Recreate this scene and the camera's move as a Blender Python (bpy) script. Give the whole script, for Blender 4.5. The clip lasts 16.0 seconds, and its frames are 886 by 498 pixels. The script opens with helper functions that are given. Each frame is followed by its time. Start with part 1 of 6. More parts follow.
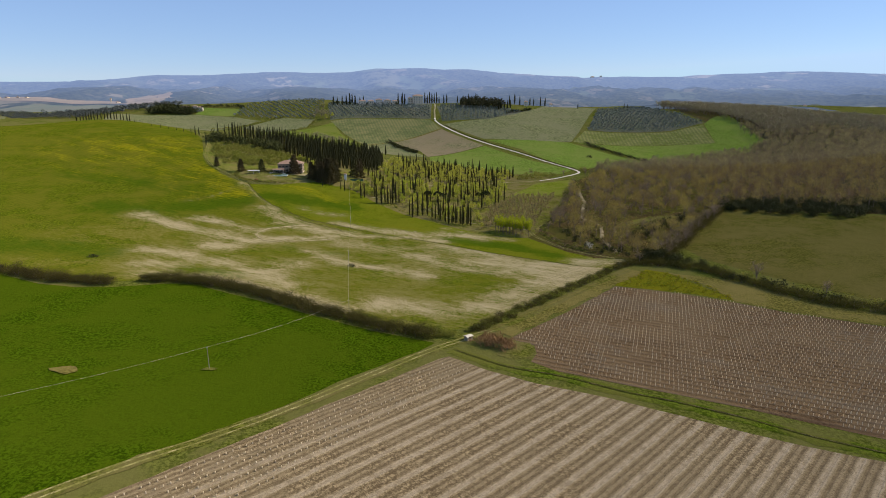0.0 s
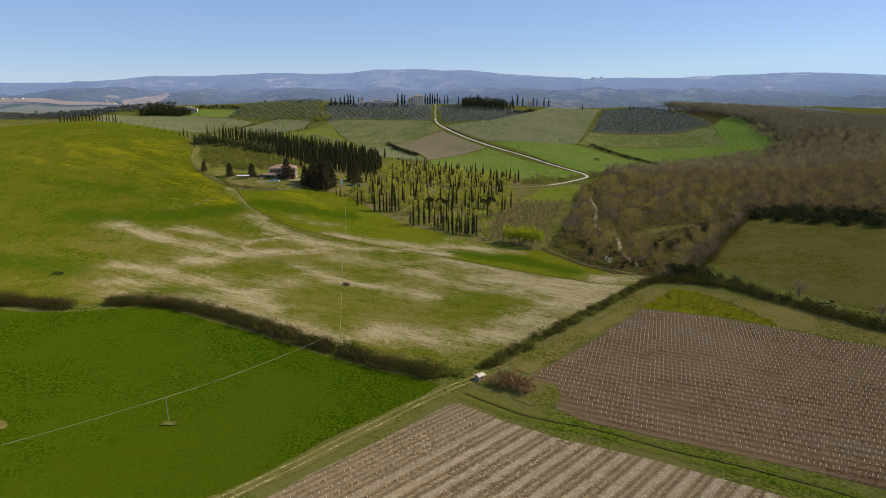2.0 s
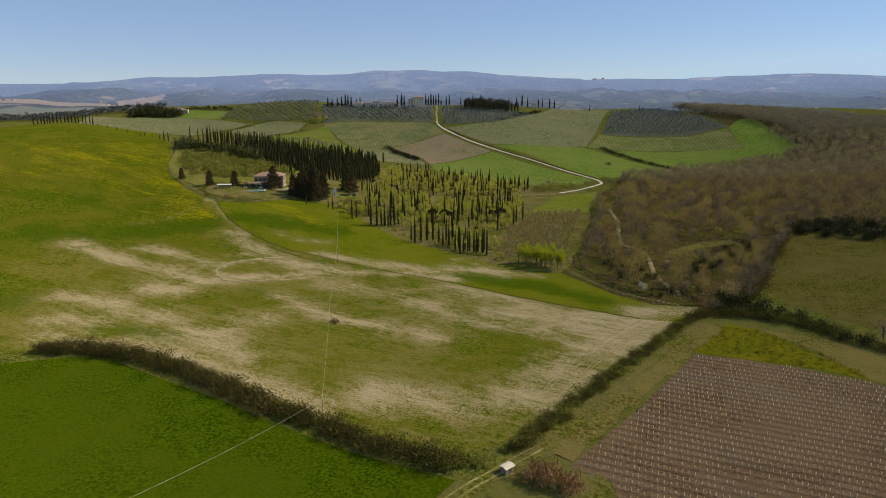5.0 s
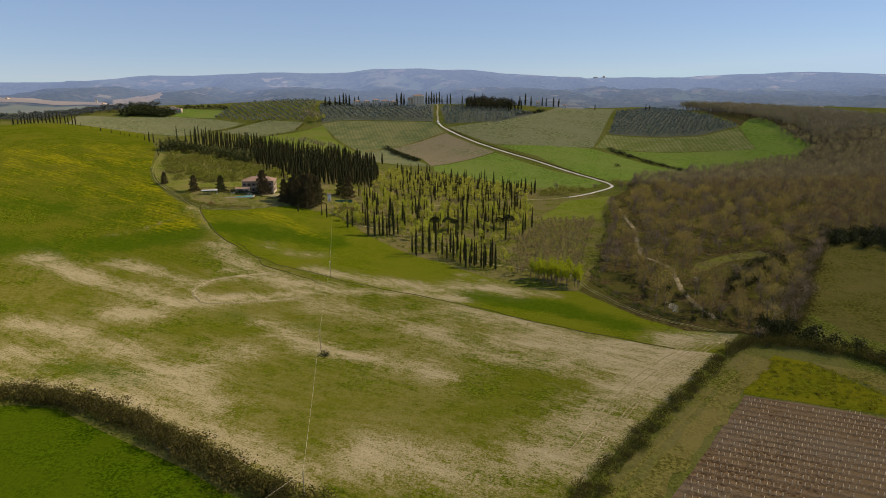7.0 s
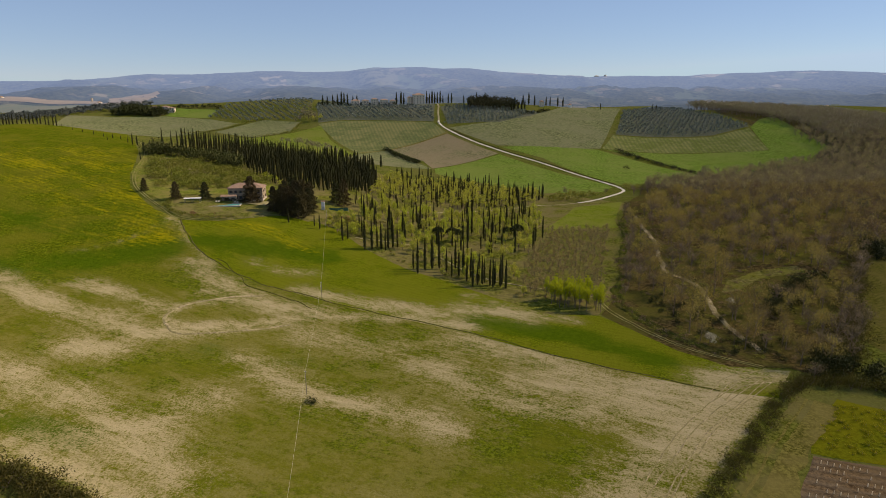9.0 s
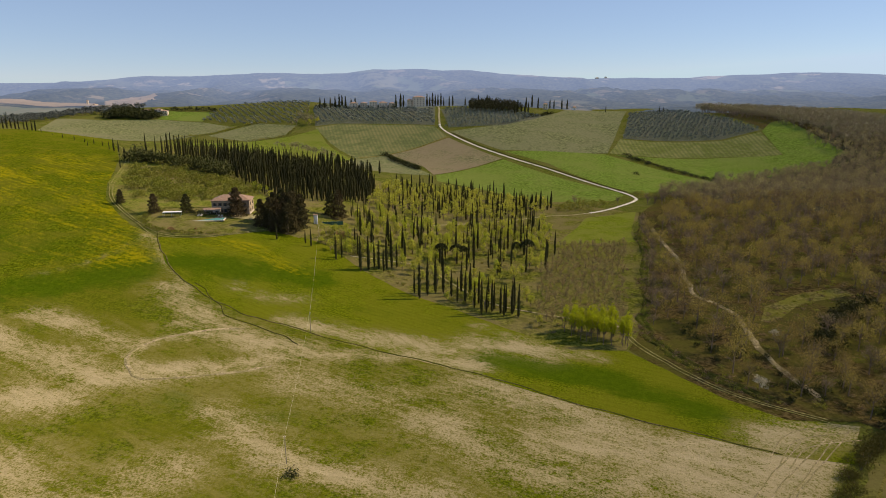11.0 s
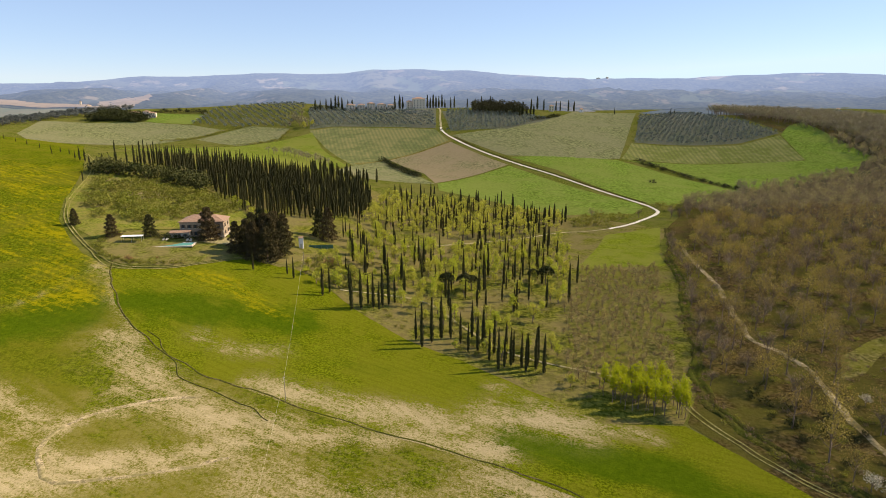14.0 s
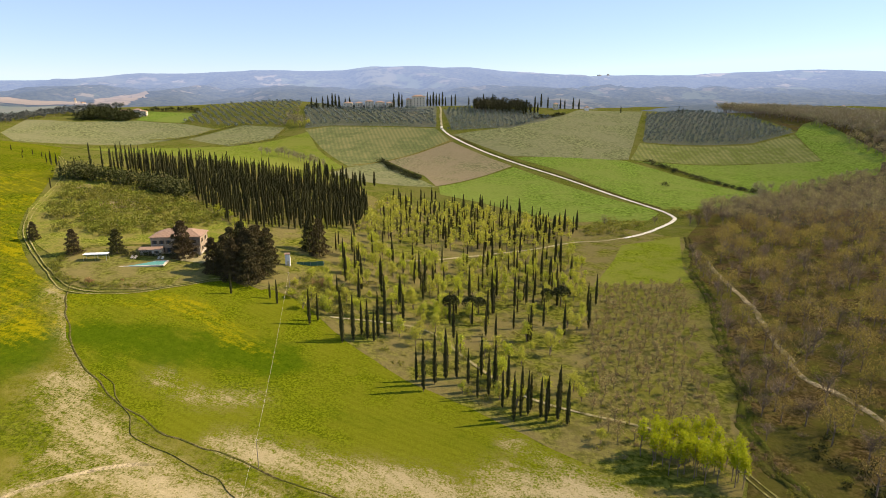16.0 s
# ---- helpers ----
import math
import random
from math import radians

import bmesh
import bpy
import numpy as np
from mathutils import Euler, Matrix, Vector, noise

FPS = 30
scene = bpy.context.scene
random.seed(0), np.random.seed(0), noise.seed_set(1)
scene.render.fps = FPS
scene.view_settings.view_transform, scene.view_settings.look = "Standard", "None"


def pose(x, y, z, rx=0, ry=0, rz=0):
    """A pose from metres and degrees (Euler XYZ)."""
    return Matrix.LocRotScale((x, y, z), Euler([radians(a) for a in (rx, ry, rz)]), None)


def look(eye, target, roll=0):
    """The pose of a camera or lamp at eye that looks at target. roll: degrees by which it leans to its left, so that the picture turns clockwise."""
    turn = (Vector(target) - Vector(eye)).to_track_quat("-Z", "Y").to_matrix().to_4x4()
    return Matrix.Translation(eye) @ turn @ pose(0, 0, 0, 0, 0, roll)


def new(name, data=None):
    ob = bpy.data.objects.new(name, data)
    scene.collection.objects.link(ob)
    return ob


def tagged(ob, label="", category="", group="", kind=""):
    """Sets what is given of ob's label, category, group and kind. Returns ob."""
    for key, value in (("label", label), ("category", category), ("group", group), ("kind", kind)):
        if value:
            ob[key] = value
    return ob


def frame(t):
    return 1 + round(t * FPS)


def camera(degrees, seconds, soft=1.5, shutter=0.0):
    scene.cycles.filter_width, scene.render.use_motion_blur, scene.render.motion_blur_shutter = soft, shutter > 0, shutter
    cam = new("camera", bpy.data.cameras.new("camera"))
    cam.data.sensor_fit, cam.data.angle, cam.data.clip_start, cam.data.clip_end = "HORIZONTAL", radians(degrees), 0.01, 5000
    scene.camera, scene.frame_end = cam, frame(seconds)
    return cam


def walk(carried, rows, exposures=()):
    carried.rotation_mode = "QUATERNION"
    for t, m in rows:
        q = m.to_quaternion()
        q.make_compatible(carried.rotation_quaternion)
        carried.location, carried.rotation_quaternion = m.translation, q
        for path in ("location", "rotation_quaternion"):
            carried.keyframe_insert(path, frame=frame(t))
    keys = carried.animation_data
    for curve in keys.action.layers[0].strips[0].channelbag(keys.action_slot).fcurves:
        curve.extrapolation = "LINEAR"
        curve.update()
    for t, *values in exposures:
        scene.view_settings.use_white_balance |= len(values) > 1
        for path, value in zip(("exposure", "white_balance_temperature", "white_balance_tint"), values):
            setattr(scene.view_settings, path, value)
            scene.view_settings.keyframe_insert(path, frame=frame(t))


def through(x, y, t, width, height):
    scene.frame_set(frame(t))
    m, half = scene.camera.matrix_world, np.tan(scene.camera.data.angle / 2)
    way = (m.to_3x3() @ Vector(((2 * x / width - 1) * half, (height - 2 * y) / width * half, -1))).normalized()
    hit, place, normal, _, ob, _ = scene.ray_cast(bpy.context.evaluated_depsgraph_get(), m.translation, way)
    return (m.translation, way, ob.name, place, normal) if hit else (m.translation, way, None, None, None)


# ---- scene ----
import functools

cam = camera(73.0, 16.0, soft=0.9)
PATH = [
    (0, pose(2.33, -1.14, 100.97, 74.878, 0, -1.011)),
    (1, pose(1.55, 13.14, 100.31, 74.933, 0, -1.027)),
    (2, pose(0.79, 27.30, 99.69, 74.988, 0, -1.044)),
    (3, pose(0.03, 41.38, 99.11, 75.070, 0, -1.060)),
    (4, pose(-0.72, 55.34, 98.61, 75.152, 0, -1.076)),
    (5, pose(-1.47, 69.21, 98.24, 75.114, 0, -1.092)),
    (6.5, pose(-2.58, 89.89, 97.89, 75.014, 0, -1.117)),
    (8, pose(-3.65, 110.41, 97.83, 74.932, 0, -1.141)),
    (9, pose(-4.35, 124.04, 97.93, 74.877, 0, -1.162)),
    (10, pose(-5.02, 137.62, 98.15, 74.947, 0, -1.184)),
    (11.5, pose(-5.98, 157.99, 98.64, 75.082, 0, -1.216)),
    (12.5, pose(-6.56, 171.59, 99.03, 75.102, 0, -1.237)),
    (13.5, pose(-7.09, 185.20, 99.44, 75.078, 0, -1.259)),
    (14.5, pose(-7.56, 198.89, 99.81, 75.059, 0, -1.280)),
    (15, pose(-7.77, 205.75, 99.98, 75.052, 0, -1.291)),
    (15.5, pose(-7.96, 212.64, 100.11, 74.923, 0, -1.302)),
    (16, pose(-8.14, 219.55, 100.23, 74.793, 0, -1.312)),
]
EXPOSURES = [(0, 0.27, 5700, 13), (4, 0.08, 5950, 13), (9, 0.05, 6350, 14), (12, 0.36, 6500, 14), (16, 0.83, 6500, 14)]
walk(cam, PATH, EXPOSURES)

# ---- sky and sun ----
SUN_ELEVATION, SUN_AZIMUTH = radians(40), radians(75)   # azimuth clockwise from +y
world = bpy.data.worlds.new("sky")
scene.world = world
world.use_nodes = True
_nt = world.node_tree
_sky = _nt.nodes.new("ShaderNodeTexSky")
_sky.sky_type, _sky.sun_disc = "NISHITA", False
_sky.sun_elevation, _sky.sun_rotation = SUN_ELEVATION, SUN_AZIMUTH
_sky.altitude, _sky.air_density, _sky.dust_density, _sky.ozone_density = 200, 0.8, 0.0, 3.0
_bg = _nt.nodes["Background"]
_bg.inputs["Strength"].default_value = 0.077
_even = _nt.nodes.new("ShaderNodeMix")   # thin high haze evens out the sky
_even.data_type, _even.blend_type = "RGBA", "MIX"
_even.inputs[0].default_value = 0.36
_even.inputs[7].default_value = (5.3, 7.0, 9.9, 1)
_soft = _nt.nodes.new("ShaderNodeMix")   # keeps the horizon from glaring
_soft.data_type, _soft.blend_type = "RGBA", "DARKEN"
_soft.inputs[0].default_value = 1.0
_soft.inputs[7].default_value = (6.5, 8.2, 10.6, 1)
_nt.links.new(_sky.outputs[0], _soft.inputs[6])
_nt.links.new(_soft.outputs[2], _even.inputs[6])
_nt.links.new(_even.outputs[2], _bg.inputs["Color"])

sun_data = bpy.data.lights.new("sun", "SUN")
sun_data.energy, sun_data.angle, sun_data.color = 5.0, radians(0.5), (1.0, 0.81, 0.55)
sun = new("sun", sun_data)
_to_sun = Vector((math.sin(SUN_AZIMUTH) * math.cos(SUN_ELEVATION), math.cos(SUN_AZIMUTH) * math.cos(SUN_ELEVATION), math.sin(SUN_ELEVATION)))
sun.matrix_world = look(_to_sun * 300, (0, 0, 0))
# ---- materials ----
class Shader:
    """A principled material with short ways to add nodes."""

    def __init__(self, name, rough=0.9, specular=0.2):
        self.m = bpy.data.materials.new(name)
        self.m.use_nodes = True
        self.t = self.m.node_tree
        self.p = self.t.nodes["Principled BSDF"]
        self.p.inputs["Roughness"].default_value = rough
        self.p.inputs["Specular IOR Level"].default_value = specular
        self.coord = self.t.nodes.new("ShaderNodeTexCoord").outputs["Object"]
        self.relief = None   # furrows, for the bump

    def put(self, value, socket):
        if isinstance(value, (int, float)):
            socket.default_value = value
        elif isinstance(value, tuple):
            socket.default_value = (*value, 1) if len(value) == 3 and len(socket.default_value) == 4 else value
        else:
            self.t.links.new(value, socket)

    def noise(self, scale, detail=4, rough=0.55, stretch=None, angle=0, distort=0):
        n = self.t.nodes.new("ShaderNodeTexNoise")
        n.inputs["Scale"].default_value, n.inputs["Detail"].default_value = scale, detail
        n.inputs["Roughness"].default_value, n.inputs["Distortion"].default_value = rough, distort
        vec = self.coord
        if stretch:
            vec = self.mapped(stretch, angle)
        self.t.links.new(vec, n.inputs["Vector"])
        return n.outputs["Fac"]

    def spread(self, *a, **k):
        """Noise drawn out to the whole range from 0 to 1."""
        return self.ramp(self.noise(*a, **k), 0.30, 0.70)

    def mapped(self, stretch=(1, 1, 1), angle=0):
        k = self.t.nodes.new("ShaderNodeMapping")
        k.vector_type = "TEXTURE"
        k.inputs["Rotation"].default_value = (0, 0, radians(angle))
        k.inputs["Scale"].default_value = stretch
        self.t.links.new(self.coord, k.inputs["Vector"])
        return k.outputs["Vector"]

    def bands(self, period, angle, distort=0.6, dscale=0.3):
        """Bands that run along angle (degrees from +x), one a period of metres."""
        w = self.t.nodes.new("ShaderNodeTexWave")
        w.wave_type, w.bands_direction, w.wave_profile = "BANDS", "Y", "SIN"
        w.inputs["Scale"].default_value = 0.314159 / period
        w.inputs["Distortion"].default_value = distort
        w.inputs["Detail"].default_value, w.inputs["Detail Scale"].default_value = 3, dscale * period * 3
        self.t.links.new(self.mapped((1, 1, 1), angle), w.inputs["Vector"])
        return w.outputs["Fac"]

    def cells(self, scale, stretch, angle):
        """Two random values for each plot of a patchwork."""
        v, k = self.t.nodes.new("ShaderNodeTexVoronoi"), self.t.nodes.new("ShaderNodeSeparateColor")
        v.inputs["Scale"].default_value = scale
        self.t.links.new(self.mapped(stretch, angle), v.inputs["Vector"])
        self.t.links.new(v.outputs["Color"], k.inputs[0])
        return k.outputs[0], k.outputs[1]

    def ramp(self, fac, lo, hi):
        r = self.t.nodes.new("ShaderNodeMapRange")
        r.interpolation_type = "SMOOTHSTEP"
        r.inputs["From Min"].default_value, r.inputs["From Max"].default_value = lo, hi
        self.t.links.new(fac, r.inputs["Value"])
        return r.outputs["Result"]

    def mix(self, fac, a, b):
        x = self.t.nodes.new("ShaderNodeMix")
        x.data_type = "RGBA"
        for value, socket in ((fac, x.inputs[0]), (a, x.inputs[6]), (b, x.inputs[7])):
            self.put(value, socket)
        return x.outputs[2]

    def math(self, op, a, b=0.0):
        x = self.t.nodes.new("ShaderNodeMath")
        x.operation = op
        self.put(a, x.inputs[0])
        self.put(b, x.inputs[1])
        return x.outputs[0]

    def attribute(self, name):
        x = self.t.nodes.new("ShaderNodeAttribute")
        x.attribute_name = name
        return x.outputs["Fac"]

    def own(self):
        return self.t.nodes.new("ShaderNodeObjectInfo").outputs["Random"]

    def island(self):
        return self.t.nodes.new("ShaderNodeNewGeometry").outputs["Random Per Island"]

    def place_y(self):
        g, s = self.t.nodes.new("ShaderNodeNewGeometry"), self.t.nodes.new("ShaderNodeSeparateXYZ")
        self.t.links.new(g.outputs["Position"], s.inputs[0])
        return s.outputs["Y"]

    def bump(self, fac, strength, distance):
        b = self.t.nodes.new("ShaderNodeBump")
        b.inputs["Strength"].default_value, b.inputs["Distance"].default_value = strength, distance
        self.t.links.new(fac, b.inputs["Height"])
        self.t.links.new(b.outputs[0], self.p.inputs["Normal"])

    def done(self, colour):
        self.put(colour, self.p.inputs["Base Color"])
        return self.m


def soil_mat(name, a, b, patch, fine=1.2, big=0.03, bump=0.5, extra=None, rough=1.0):
    """Crop, grass or soil: tones in the grain, in tufts of a metre or two, and in broad patches."""
    s = Shader(name, 1.0, 0.0)
    s.p.inputs["Diffuse Roughness"].default_value = 0.6
    grain = s.noise(fine, 5, 0.7)
    tuft = s.noise(fine * 0.32, 4, 0.65)
    mid = s.noise(fine * 0.10, 5, 0.65)
    col = s.mix(s.ramp(grain, 0.40, 0.60), tuple(0.62 * c for c in a), tuple(1.25 * c for c in b))
    dark = tuple(0.60 * c for c in a)
    col = s.mix(s.math("MULTIPLY", s.ramp(tuft, 0.52, 0.70), 0.75 * rough), col, dark)
    col = s.mix(s.math("MULTIPLY", s.ramp(mid, 0.46, 0.66), 0.7), col, patch)
    col = s.mix(s.math("MULTIPLY", s.ramp(s.noise(big, 4, 0.6), 0.42, 0.62), 0.75), col, patch)
    if extra:
        col = extra(s, col)
    height = s.math("ADD", grain, tuft)
    if s.relief:
        height = s.math("ADD", height, s.relief)
    s.bump(height, bump, 0.5)
    return s.done(col)


def row_mat(name, a, b, period, angle, lo=0.35, hi=0.65, patch=None, distort=0.8, soft=1.0):
    """Rows of a crop: bands of two tones."""
    def rows(s, col):
        k = s.math("MULTIPLY", s.ramp(s.bands(period, angle, distort), lo, hi), soft)
        grain = s.ramp(s.noise(1.6, 5, 0.65), 0.25, 0.75)
        return s.mix(k, col, s.mix(grain, b, tuple(0.7 * c for c in b)))
    return soil_mat(name, a, tuple(0.75 * c for c in a), patch or a, extra=rows)


def leaf_mat(name, a, b, c=None, rough=0.7, through=0.0, crowns=None):
    """Foliage: tone by leaf and by tree; crowns: a second tone that sets whole crowns of a mass apart."""
    s = Shader(name, rough, 0.08)
    col = s.mix(s.island(), a, b)
    col = s.mix(s.math("MULTIPLY", s.own(), 0.7), col, c or a)
    if crowns:
        col = s.mix(s.math("MULTIPLY", s.ramp(s.noise(0.13, 2, 0.5), 0.42, 0.58), 0.85), col, s.mix(s.island(), crowns, tuple(0.55 * q for q in crowns)))
    if through:
        s.p.inputs["Subsurface Weight"].default_value = 0.0
        tr = s.t.nodes.new("ShaderNodeBsdfTranslucent")
        mixer = s.t.nodes.new("ShaderNodeMixShader")
        mixer.inputs[0].default_value = through
        s.put(col, tr.inputs["Color"])
        s.t.links.new(s.p.outputs[0], mixer.inputs[1])
        s.t.links.new(tr.outputs[0], mixer.inputs[2])
        s.t.links.new(mixer.outputs[0], s.t.nodes["Material Output"].inputs["Surface"])
    return s.done(col)


def plain_mat(name, a, b, scale=3.0, rough=0.8, bump=0.1, metal=0.0):
    s = Shader(name, rough, 0.3)
    n = s.noise(scale, 5, 0.6)
    s.p.inputs["Metallic"].default_value = metal
    s.bump(n, bump, 0.05)
    return s.done(s.mix(s.ramp(n, 0.3, 0.7), a, b))


M_MEADOW = soil_mat("meadow_grass", (0.080, 0.098, 0.012), (0.106, 0.116, 0.020), (0.122, 0.118, 0.032))
M_WHEAT = soil_mat("green_wheat", (0.034, 0.064, 0.001), (0.046, 0.078, 0.0014), (0.054, 0.080, 0.0022), fine=1.4, big=0.02, rough=0.3)


def _bare(s, col):
    """Chalky soil that shows through the crop, lush hollows, and yellow flowers in the drills."""
    wide = s.spread(0.020, 7, 0.66, stretch=(1.5, 1.0, 1.0), angle=-27, distort=0.9)
    mid = s.spread(0.085, 7, 0.72, stretch=(1.7, 1.0, 1.0), angle=-27, distort=0.8)
    hair = s.spread(0.55, 4, 0.7, stretch=(7.0, 1.0, 1.0), angle=-28)
    fine = s.spread(0.55, 6, 0.78)
    clod = s.spread(2.0, 4, 0.7)

    def centred(v, k):
        return s.math("MULTIPLY", s.math("SUBTRACT", v, 0.5), k)

    def add(*a):
        return functools.reduce(lambda p, q: s.math("ADD", p, q), a)

    base = s.attribute("bare")
    k = add(base, s.math("MULTIPLY", add(centred(wide, 0.36), centred(mid, 0.50), centred(hair, 0.30), centred(fine, 0.60), centred(clod, 0.80)), s.ramp(base, 0.0, 0.35)))
    deep = add(s.attribute("lush"), s.math("MULTIPLY", add(centred(wide, 0.5), centred(mid, 0.5), centred(hair, 0.25)), s.ramp(s.attribute("lush"), 0.0, 0.5)))
    thin = add(s.attribute("thin"), s.math("MULTIPLY", add(centred(wide, 0.7), centred(mid, 0.9), centred(hair, 0.25), centred(fine, 0.45)), s.ramp(s.attribute("thin"), 0.0, 0.3)))
    drill = s.bands(2.4, -28, 1.2)
    col = s.mix(s.math("MULTIPLY", s.ramp(drill, 0.55, 0.95), 0.12), col, (0.045, 0.066, 0.002))
    olive = s.mix(fine, (0.110, 0.106, 0.0080), (0.190, 0.164, 0.0380))
    col = s.mix(s.math("MULTIPLY", s.ramp(thin, 0.10, 0.85), 0.85), col, olive)
    col = s.mix(s.math("MULTIPLY", s.ramp(deep, 0.15, 0.85), 0.85), col, s.mix(fine, (0.034, 0.066, 0.0016), (0.062, 0.100, 0.0030)))
    soil = s.mix(s.math("ADD", s.math("MULTIPLY", fine, 0.5), s.math("MULTIPLY", clod, 0.5)), (0.57, 0.475, 0.300), (0.25, 0.208, 0.098))
    col = s.mix(s.math("MULTIPLY", s.ramp(k, 0.0, 0.55), 0.75), col, s.mix(fine, (0.262, 0.226, 0.098), (0.120, 0.118, 0.020)))
    col = s.mix(s.math("MULTIPLY", s.ramp(k, 0.22, 1.05), 0.95), col, soil)
    rows = s.ramp(s.bands(3.0, -28, 2.0), 0.25, 0.85)
    speck = s.spread(0.07, 7, 0.75, stretch=(2.6, 1, 1), angle=-28, distort=0.5)
    y = add(s.math("MULTIPLY", s.attribute("rape"), 0.9), centred(speck, 1.0), centred(fine, 0.75), centred(clod, 0.4), centred(rows, 0.20))
    y = s.math("MULTIPLY", s.ramp(y, 0.35, 1.35), s.ramp(s.attribute("rape"), 0.05, 0.6))
    return s.mix(s.math("MULTIPLY", y, 0.68), col, (0.300, 0.250, 0.0040))


M_FIELD = soil_mat("sparse_field", (0.072, 0.098, 0.003), (0.094, 0.114, 0.005), (0.110, 0.114, 0.009), extra=_bare)
M_HILL = soil_mat("flowering_field", (0.092, 0.118, 0.003), (0.112, 0.134, 0.005), (0.130, 0.138, 0.009), extra=_bare, rough=0.2, fine=1.7, bump=0.3)


def _stakes(s, col):
    wave = s.bands(4.5, 45, 0.5)
    band = s.ramp(wave, 0.62, 0.95)
    rag = s.spread(0.9, 5, 0.75, stretch=(2.0, 1.0, 1.0), angle=45)
    clump = s.spread(2.6, 4, 0.7)
    clod = s.spread(0.22, 6, 0.75)
    furrow = s.ramp(s.bands(1.5, 45, 0.9), 0.35, 0.85)
    col = s.mix(s.math("MULTIPLY", furrow, s.math("ADD", 0.20, s.math("MULTIPLY", rag, 0.45))), col, (0.088, 0.060, 0.031))
    k = s.math("MULTIPLY", band, s.math("ADD", s.math("MULTIPLY", rag, 0.55), s.math("MULTIPLY", clump, 0.45)))
    col = s.mix(s.math("MULTIPLY", k, s.attribute("striped")), col, (0.480, 0.400, 0.270))
    col = s.mix(s.math("MULTIPLY", s.ramp(clod, 0.55, 0.95), 0.3), col, (0.110, 0.080, 0.042))
    s.relief = s.math("ADD", s.math("MULTIPLY", wave, 1.0), s.math("MULTIPLY", furrow, -0.9))
    return s.mix(s.math("MULTIPLY", s.ramp(clump, 0.60, 0.95), 0.55), col, (0.070, 0.050, 0.026))


def _vine_rows(s, col):
    wave = s.bands(2.7, -21, 0.5)
    row = s.ramp(wave, 0.45, 0.95)
    rag = s.spread(1.4, 4, 0.7)
    col = s.mix(s.math("MULTIPLY", row, s.math("ADD", s.math("MULTIPLY", rag, 0.4), 0.2)), col, (0.170, 0.128, 0.082))
    weed = s.spread(0.05, 6, 0.7, stretch=(3.0, 1.0, 1.0), angle=-21)
    col = s.mix(s.math("MULTIPLY", s.ramp(weed, 0.50, 0.95), 0.45), col, (0.150, 0.122, 0.082))
    dark = s.spread(0.018, 5, 0.65, stretch=(2.5, 1.0, 1.0), angle=-15)
    s.relief = s.math("MULTIPLY", wave, 0.8)
    return s.mix(s.math("MULTIPLY", s.ramp(dark, 0.45, 0.90), 0.5), col, (0.058, 0.034, 0.020))


M_STRIPE = soil_mat("ploughed_strips", (0.215, 0.160, 0.082), (0.290, 0.225, 0.125), (0.250, 0.195, 0.110), fine=1.6, extra=_stakes)
M_VINE = soil_mat("brown_vine_soil", (0.0976, 0.061, 0.0297), (0.1415, 0.09516, 0.0473), (0.1488, 0.1037, 0.0539), fine=1.5, big=0.025, extra=_vine_rows)
M_YELLOW = soil_mat("yellow_weeds", (0.060, 0.085, 0.004), (0.100, 0.115, 0.005), (0.150, 0.140, 0.006), fine=1.1)
M_DRY = soil_mat("dry_meadow", (0.105, 0.100, 0.018), (0.145, 0.128, 0.030), (0.170, 0.142, 0.042))
M_GREY = soil_mat("rough_pasture", (0.074, 0.076, 0.012), (0.098, 0.092, 0.018), (0.118, 0.102, 0.028), big=0.018)
M_LITTER = soil_mat("woodland_litter", (0.052, 0.039, 0.014), (0.090, 0.066, 0.026), (0.074, 0.072, 0.014), fine=0.9, big=0.06)
M_COPSE = soil_mat("copse_grass", (0.090, 0.108, 0.010), (0.135, 0.136, 0.022), (0.165, 0.135, 0.055), fine=0.8, big=0.06)
M_LAWN = soil_mat("dry_lawn", (0.098, 0.112, 0.014), (0.128, 0.132, 0.026), (0.180, 0.150, 0.058), fine=0.9, big=0.07)
M_SCRUB = soil_mat("knoll_grass", (0.1196, 0.1488, 0.0156), (0.161, 0.1732, 0.0286), (0.1854, 0.1635, 0.0468), big=0.06)
M_LUSH = soil_mat("lush_meadow", (0.120, 0.158, 0.010), (0.146, 0.176, 0.016), (0.165, 0.176, 0.030), big=0.05)
M_BRIGHT = soil_mat("bright_crop", (0.122, 0.180, 0.024), (0.134, 0.194, 0.030), (0.156, 0.190, 0.040), fine=0.5, big=0.012, rough=0.25, bump=0.2)
# next four: blue raised in the base colours to paint in distance haze
M_OLIVEFLOOR = soil_mat("grove_floor", (0.088, 0.104, 0.060), (0.108, 0.120, 0.072), (0.122, 0.124, 0.086), big=0.02)
M_VINEYARD = row_mat("vineyard_rows", (0.1562, 0.183, 0.0648), (0.1, 0.1171, 0.0486), 4.2, 102, patch=(0.205, 0.1952, 0.07803), soft=0.35)
M_VINEYARD_E = row_mat("vineyard_rows_steep", (0.1659, 0.1952, 0.0459), (0.1122, 0.122, 0.04131), 5.0, 82, patch=(0.205, 0.205, 0.07344), soft=0.45)
M_PASTURE = soil_mat("hill_pasture", (0.145, 0.160, 0.066), (0.160, 0.170, 0.074), (0.176, 0.174, 0.088), fine=0.35, big=0.01, rough=0.25, bump=0.2)
M_BROWN = soil_mat("brown_field", (0.162, 0.158, 0.074), (0.188, 0.174, 0.088), (0.218, 0.176, 0.104), fine=0.5, big=0.014, rough=0.3)
